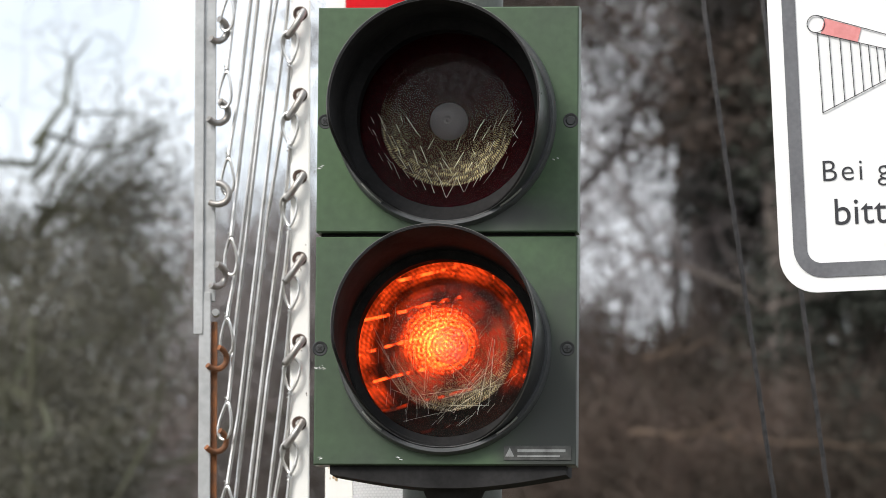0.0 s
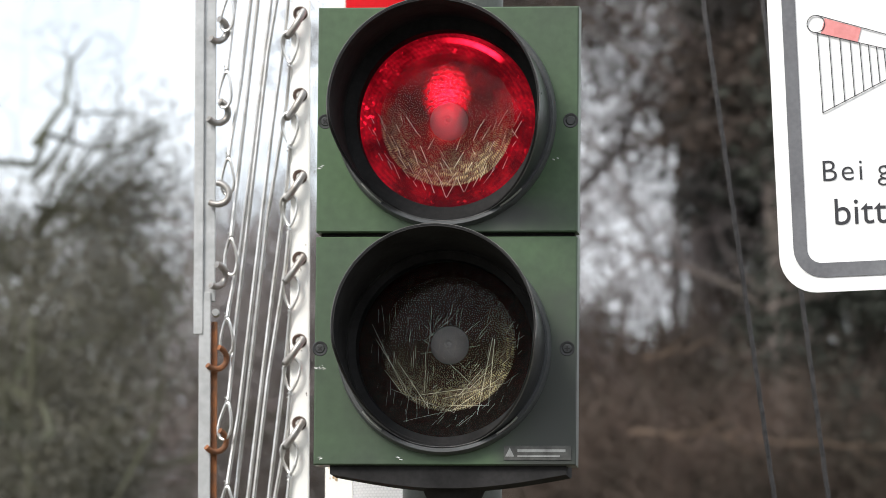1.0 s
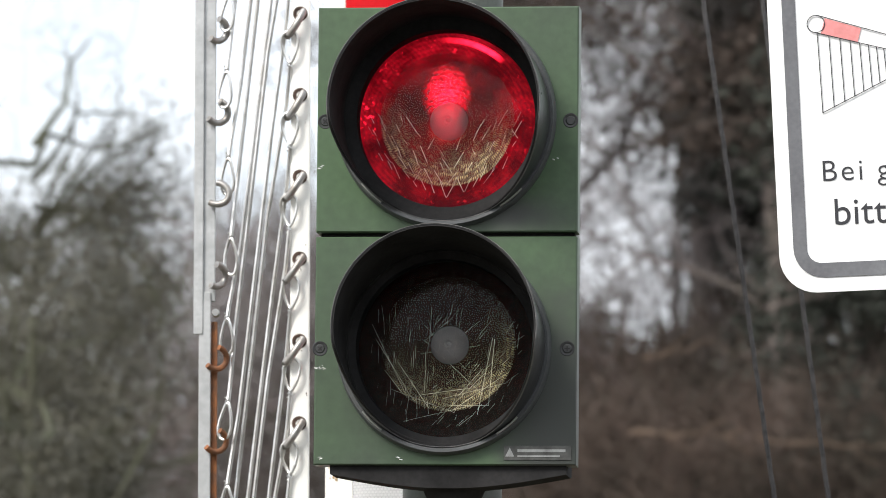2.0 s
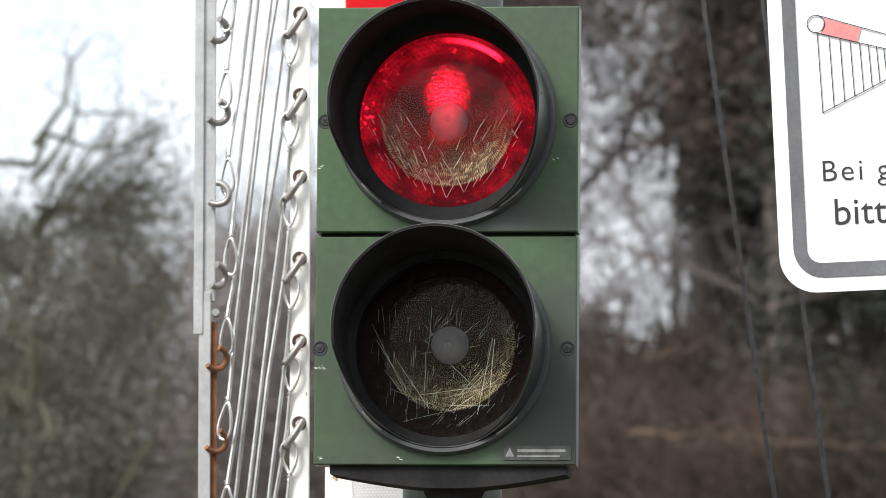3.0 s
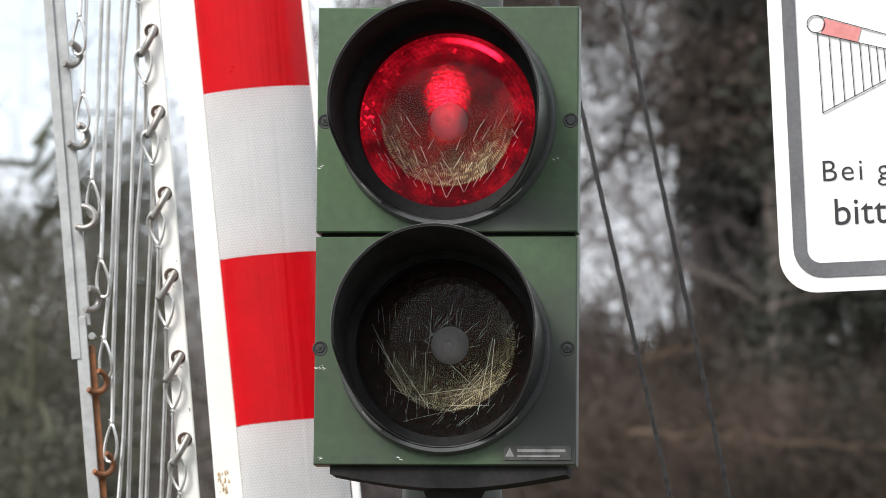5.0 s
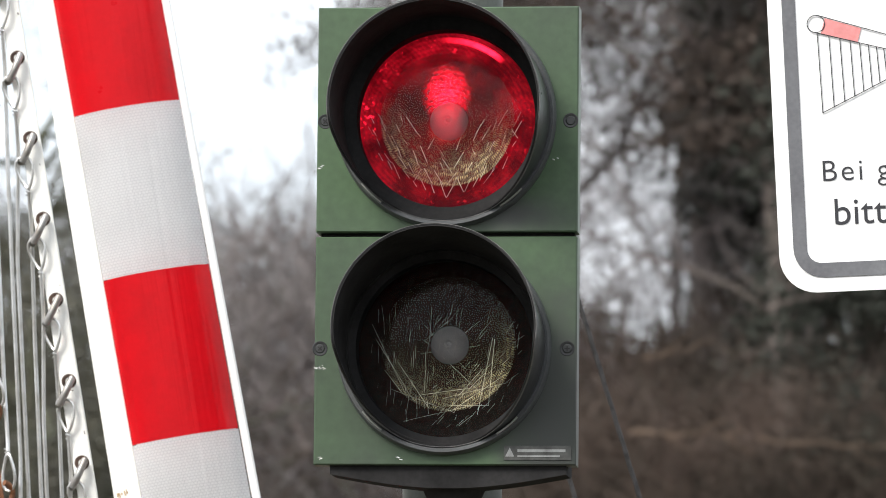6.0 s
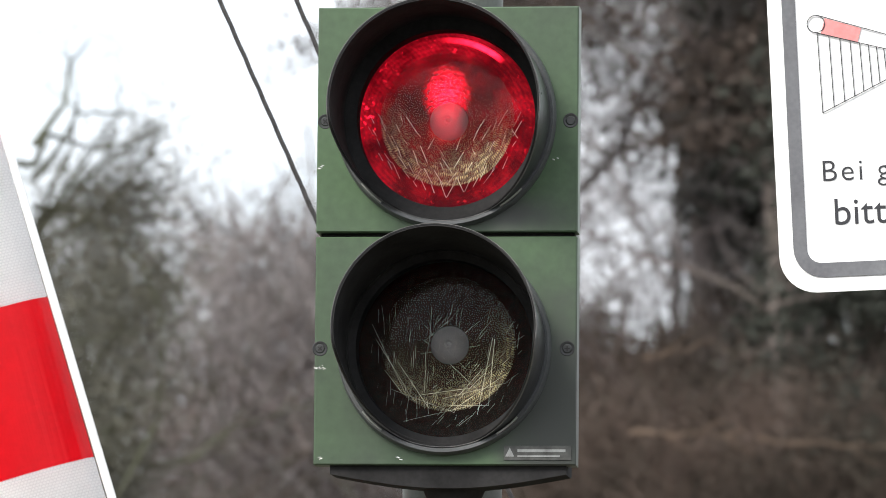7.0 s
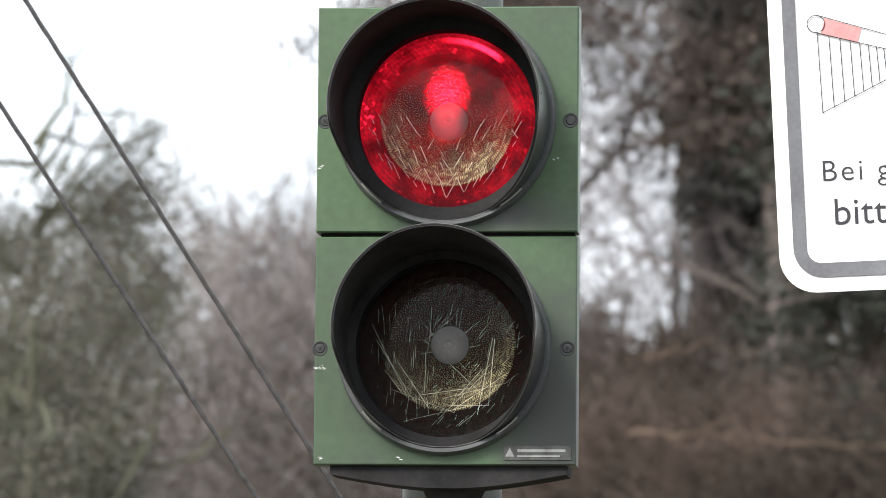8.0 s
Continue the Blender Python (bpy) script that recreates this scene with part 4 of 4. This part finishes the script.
def spruce(x, y, height, seed, width, label="dark green spruce with drooping boughs", low=1.2, mat=None, leaf=0.022):
    t = empty("spruce", pose(x, y, 0), label, "tree", "trees behind the crossing")
    trunk_mesh(height * 0.97, 0.12, seed, BARK, t)
    tw, nd = Twigs(seed), Twigs(seed + 7)
    z = low
    while z < height - 0.3:
        reach = width * (1 - z / height) ** 0.7
        for k in range(7):
            a = tw.r.uniform(0, 6.283)
            d = np.array((math.cos(a), math.sin(a), 0.1))
            p = np.array((0, 0, z))
            n = 9
            long = reach * tw.r.uniform(0.6, 1.1)
            for s in range(n):
                d[2] -= 0.05
                q = p + d / np.linalg.norm(d) * long / n
                tw.stick(p, q, 0.018 * (1 - s / n) + 0.003, 0.018 * (1 - (s + 1) / n) + 0.003)
                nd.leaves(q + nd.r.normal(size=(40, 3)) * (0.09, 0.09, 0.06) + (0, 0, -0.06), leaf)
                p = q
        z += tw.r.uniform(0.14, 0.24)
    tw.mesh("crown", BARK, t)
    nd.mesh("foliage", mat or NEEDLE, t)


def thicket(name, x0, x1, y0, y1, z0, z1, count, seed, mat, label, r=0.004, long=0.5, leaf=None, nleaf=0, size=0.035, upright=0.9):
    """Undergrowth that nobody could count: stems and dry leaves."""
    tw = Twigs(seed)
    for _ in range(count):
        p = np.array((tw.r.uniform(x0, x1), tw.r.uniform(y0, y1), tw.r.uniform(z0, z1) - 0.3))
        d = np.array((tw.r.normal() * 0.6, tw.r.normal() * 0.4, upright * tw.r.uniform(0.2, 1)))
        for s in range(4):
            d = d / np.linalg.norm(d)
            q = p + d * long / 4
            tw.stick(p, q, r * (1 - s * 0.2), r * (0.8 - s * 0.2))
            d = d + tw.r.normal(size=3) * 0.28
            p = q
    ob = tw.mesh(name, mat, None)
    tagged(ob, label, "undergrowth", kind="stuff")
    if leaf:
        lf = Twigs(seed + 3)
        # leaves hang in clumps with gaps between them
        k = max(12, nleaf // 100)
        mid = np.column_stack((lf.r.uniform(x0, x1, k), lf.r.uniform(y0, y1, k), lf.r.triangular(z0, z0 + 0.4 * (z1 - z0), z1, k)))
        lf.leaves(mid[lf.r.randint(0, k, nleaf)] + lf.r.normal(size=(nleaf, 3)) * (0.075, 0.075, 0.058), size)
        o2 = lf.mesh(name, leaf, None)
        tagged(o2, label + ", dry leaves", "undergrowth", kind="stuff")


def embankment():
    """The leaf-covered bank on which the wood stands."""
    bm = bmesh.new()
    nx, ny = 90, 14
    rows = []
    for j in range(ny + 1):
        row = []
        for i in range(nx + 1):
            x, t = -45 + 90 * i / nx, j / ny
            y = 30 + 30 * t
            top = 4.4 + 1.4 / (1 + math.exp(-(x - 0.4) * 3)) + 0.35 * noise.noise((x * 0.8, y * 0.3, 0))
            row.append(bm.verts.new((x, y, -0.05 + top * min(1.0, t * 3.2) ** 0.8)))
        rows.append(row)
    for a, b in zip(rows, rows[1:]):
        for i in range(nx):
            bm.faces.new((a[i], a[i + 1], b[i + 1], b[i]))
    ob = link_mesh("embankment", bm, LITTER, smooth=True)
    tagged(ob, "bank covered with brown leaf litter", "bank", kind="structure")


def reflection_belt():
    """Unseen belt of trees all round, added beyond open ground to darken low reflections."""
    bm = bmesh.new()
    n = 240
    rings = []
    for r, h in ((70, 0.0), (72, 1.0), (80, 1.02), (84, 0.0)):
        row = []
        for i in range(n):
            a = 2 * math.pi * i / n
            if h > 0 and not 0.3 < (a / math.pi) % 2 < 0.7:
                z = 11 + 4 * noise.noise((math.cos(a) * 9, math.sin(a) * 9, r)) + 2 * noise.noise((math.cos(a) * 40, math.sin(a) * 40, r))
            else:
                z = -0.1 + 2.0 * h
            row.append(bm.verts.new((r * math.cos(a), r * math.sin(a), z)))
        rings.append(row)
    for a, b in zip(rings, rings[1:]):
        for i in range(n):
            bm.faces.new((a[i], a[(i + 1) % n], b[(i + 1) % n], b[i]))
    tagged(link_mesh("backdrop", bm, BROWNLEAF), "unseen woodland belt added to darken low reflections", "woodland", kind="structure")


def dead_limb(x, y, z, long, drop, seed, mat, r):
    """A dead branch caught in the scrub, with a few side twigs, each a part."""
    t = empty("dead_branch", pose(x, y, z), "pale dead branch caught in the brown undergrowth", "branch")
    rnd = random.Random(seed)
    pts = [(long * i / 14, rnd.uniform(-0.02, 0.02), drop * long * i / 14 + rnd.uniform(-0.012, 0.012)) for i in range(15)]
    part("limb", tube(pts, [r * (1 - 0.05 * i) for i in range(15)], 7), mat, t)
    for i in (4, 8, 11):
        x, y, z = pts[i]
        up = rnd.choice((-1, 1)) * rnd.uniform(0.05, 0.1)
        part("twig", tube([(x, y, z), (x + 0.06, y - 0.01, z + up * 0.6), (x + 0.13, y, z + up)], [r * 0.45, r * 0.35, r * 0.2], 6), mat, t)


def woods():
    embankment()
    reflection_belt()
    ivy = "ivy-grown tree with dark twisted mossy branches"
    bare_tree(-1.72, 24.0, 4.7, 3, MOSSBARK, 1.0, 3, IVY, 22000, 0.012, 20, 0.3, 0.34, ivy, 4.75, ((4.5, 0.7, 0.5, 0.75), (4.55, 1.0, 0.3, 0.9), (4.4, 0.3, 0.8, 0.6), (4.5, -0.8, 0.5, 0.5), (4.6, 0.9, 0.6, 0.8)), leaf_wide=0.42)
    bare_tree(-1.4, 20.0, 4.75, 71, MOSSBARK, 1.0, 2, IVY, 11000, 0.011, 10, 0.4, 0.34, ivy, 4.3, ((3.9, 0.1, 1.0, 0.65), (4.1, 0.2, 1.0, 0.5), (4.35, 0.9, 0.25, 0.65), (4.42, 0.8, 0.45, 0.6), (4.3, 1.0, -0.05, 0.65), (4.35, -0.9, 0.3, 0.5), (4.2, 0.9, -0.25, 0.55)), 2.6, 0.3)
    bare_tree(-2.2, 25.5, 4.8, 5, MOSSBARK, 1.0, 3, IVY, 28000, 0.012, 20, 0.25, 0.34, ivy, 4.95, leaf_wide=0.6)
    bare_tree(-1.0, 28.0, 5.3, 8, PALEBARK, 1.0, 4, limbs=10)
    bare_tree(-0.4, 29.5, 6.2, 12, PALEBARK, 1.0, 4, limbs=10, label="bare birch-grey tree with fine twigs")
    bare_tree(-1.75, 29.0, 5.6, 21, BARK, 1.1, 4, limbs=10)
    bare_tree(0.75, 28.5, 7.5, 31, PALEBARK, 0.6, 4, limbs=9, label="bare pale tree with steep branches")
    bare_tree(1.15, 29.5, 7.0, 33, PALEBARK, 0.7, 4, limbs=6, label="bare pale tree with steep branches")
    bare_tree(1.75, 27.5, 7.4, 37, BARK, 1.1, 3, BROWNLEAF, 60000, 0.014, limbs=12, leaf_low=5.6, leaf_top=7.2, fork=0.5, label="tree with brown withered leaves")
    spruce(1.95, 25.0, 11.0, 41, 1.05)
    spruce(1.72, 26.0, 11.0, 49, 1.45, "tall larch with dense brown withered boughs", 5.35, BROWNLEAF, 0.026)
    spruce(2.5, 28.5, 11.0, 43, 1.5)
    spruce(1.45, 29.0, 7.0, 47, 0.95, low=5.4)
    spruce(1.6, 29.4, 6.8, 48, 0.95)
    bare_tree(2.25, 27.0, 6.6, 61, PALEBARK, 0.8, 2, limbs=2, arms=((5.4, -1, 0.0, 0.9),))
    thicket("thicket", -3.2, 0.6, 27, 31, 3.2, 5.25, 2600, 51, PALEBARK, "dense grey-brown winter scrub of bare stems", 0.006, 0.7, SCRUB, 17000, 0.014)
    thicket("thicket", -3.2, 0.4, 25, 29, 3.0, 4.3, 1500, 53, BARK, "dense brown winter scrub of bare stems", 0.006, 0.6, SCRUB, 16000, 0.014)
    thicket("thicket", 0.55, 1.7, 28, 32, 4.5, 6.6, 1300, 54, PALEBARK, "tangle of thin bare twigs between the trees", 0.004, 0.6)
    thicket("thicket", -2.35, -1.36, 22.6, 24.4, 2.9, 4.2, 700, 58, MOSSBARK, "dark evergreen undergrowth below the ivy-grown trees", 0.005, 0.5, IVY, 42000, 0.012)
    thicket("thicket", -1.2, -0.2, 26, 29, 2.9, 5.1, 2300, 57, PALEBARK, "dark scrub with withered leaves between the trees", 0.006, 0.6, SCRUB, 15000, 0.011)
    dead_limb(0.80, 23.95, 3.69, 0.5, 0.02, 5, STRAWBARK, 0.011)
    dead_limb(1.33, 23.9, 3.66, 0.7, -0.05, 8, STRAWBARK, 0.007)
    dead_limb(0.86, 24.0, 4.02, 0.35, 0.25, 9, STRAWBARK, 0.006)
    thicket("thicket", 0.45, 1.6, 27, 30, 3.7, 4.6, 1200, 55, DRYBRUSH, "grey-brown scrub at the foot of the spruces", 0.005, 0.6, DRYBRUSH, 42000, 0.015)
    thicket("thicket", 0.3, 3.6, 24, 28, 3.0, 4.05, 9000, 52, DRYBRUSH, "brown undergrowth with withered leaves", 0.004, 0.6, DRYBRUSH, 150000, 0.011)


woods()


# ------------------------------------------------------------------ movements
def motions():
    turn = [(0.0, 0.0), (3.1, 0.0), (3.3, 0.07), (3.5, 0.283), (4.0, 1.543), (4.5, 3.066), (4.7, 3.797), (5.25, 5.98), (5.8, 8.36), (6.0, 9.434),
            (6.5, 12.203), (7.0, 15.697), (7.5, 19.4), (8.0, 23.5)]
    walk(BARRIER, [(t, pose(*PIVOT, 0, -a, 0)) for t, a in turn])
    # the stay ropes swing a little on the boom as it falls: (time, x at the foot, lean)
    lower = [(0.0, 0.638, -7.8), (3.1, 0.638, -7.8), (4.5, 0.634, -7.65), (5.8, 0.636, -7.75), (7.0, 0.640, -8.0), (7.5, 0.662, -8.8), (8.0, 0.6826, -9.75)]
    upper = [(0.0, 0.685, -7.1), (3.1, 0.685, -7.1), (4.5, 0.678, -6.7), (5.8, 0.704, -7.45), (7.0, 0.713, -7.6), (7.5, 0.729, -8.0), (8.0, 0.7479, -8.9)]
    for rope, rows in zip(STAY_ROPES, (lower, upper)):
        walk(rope, [(t, pose(x, 0.02, 0, 0, a, 0)) for t, x, a in rows])
    red, amber = LAMP_PLATES
    for plate, rows in ((red, [(0.0, 180), (0.7, 180), (0.7334, 110), (0.7667, 40), (0.8, 0), (8.0, 0)]), (amber, [(0.0, 0), (0.5667, 0), (0.6, 35), (0.6334, 80), (0.6667, 130), (0.7, 180), (8.0, 180)])):
        x, y, z = plate.location
        walk(plate, [(t, pose(x, y, z, 0, 0, a)) for t, a in rows])


motions()
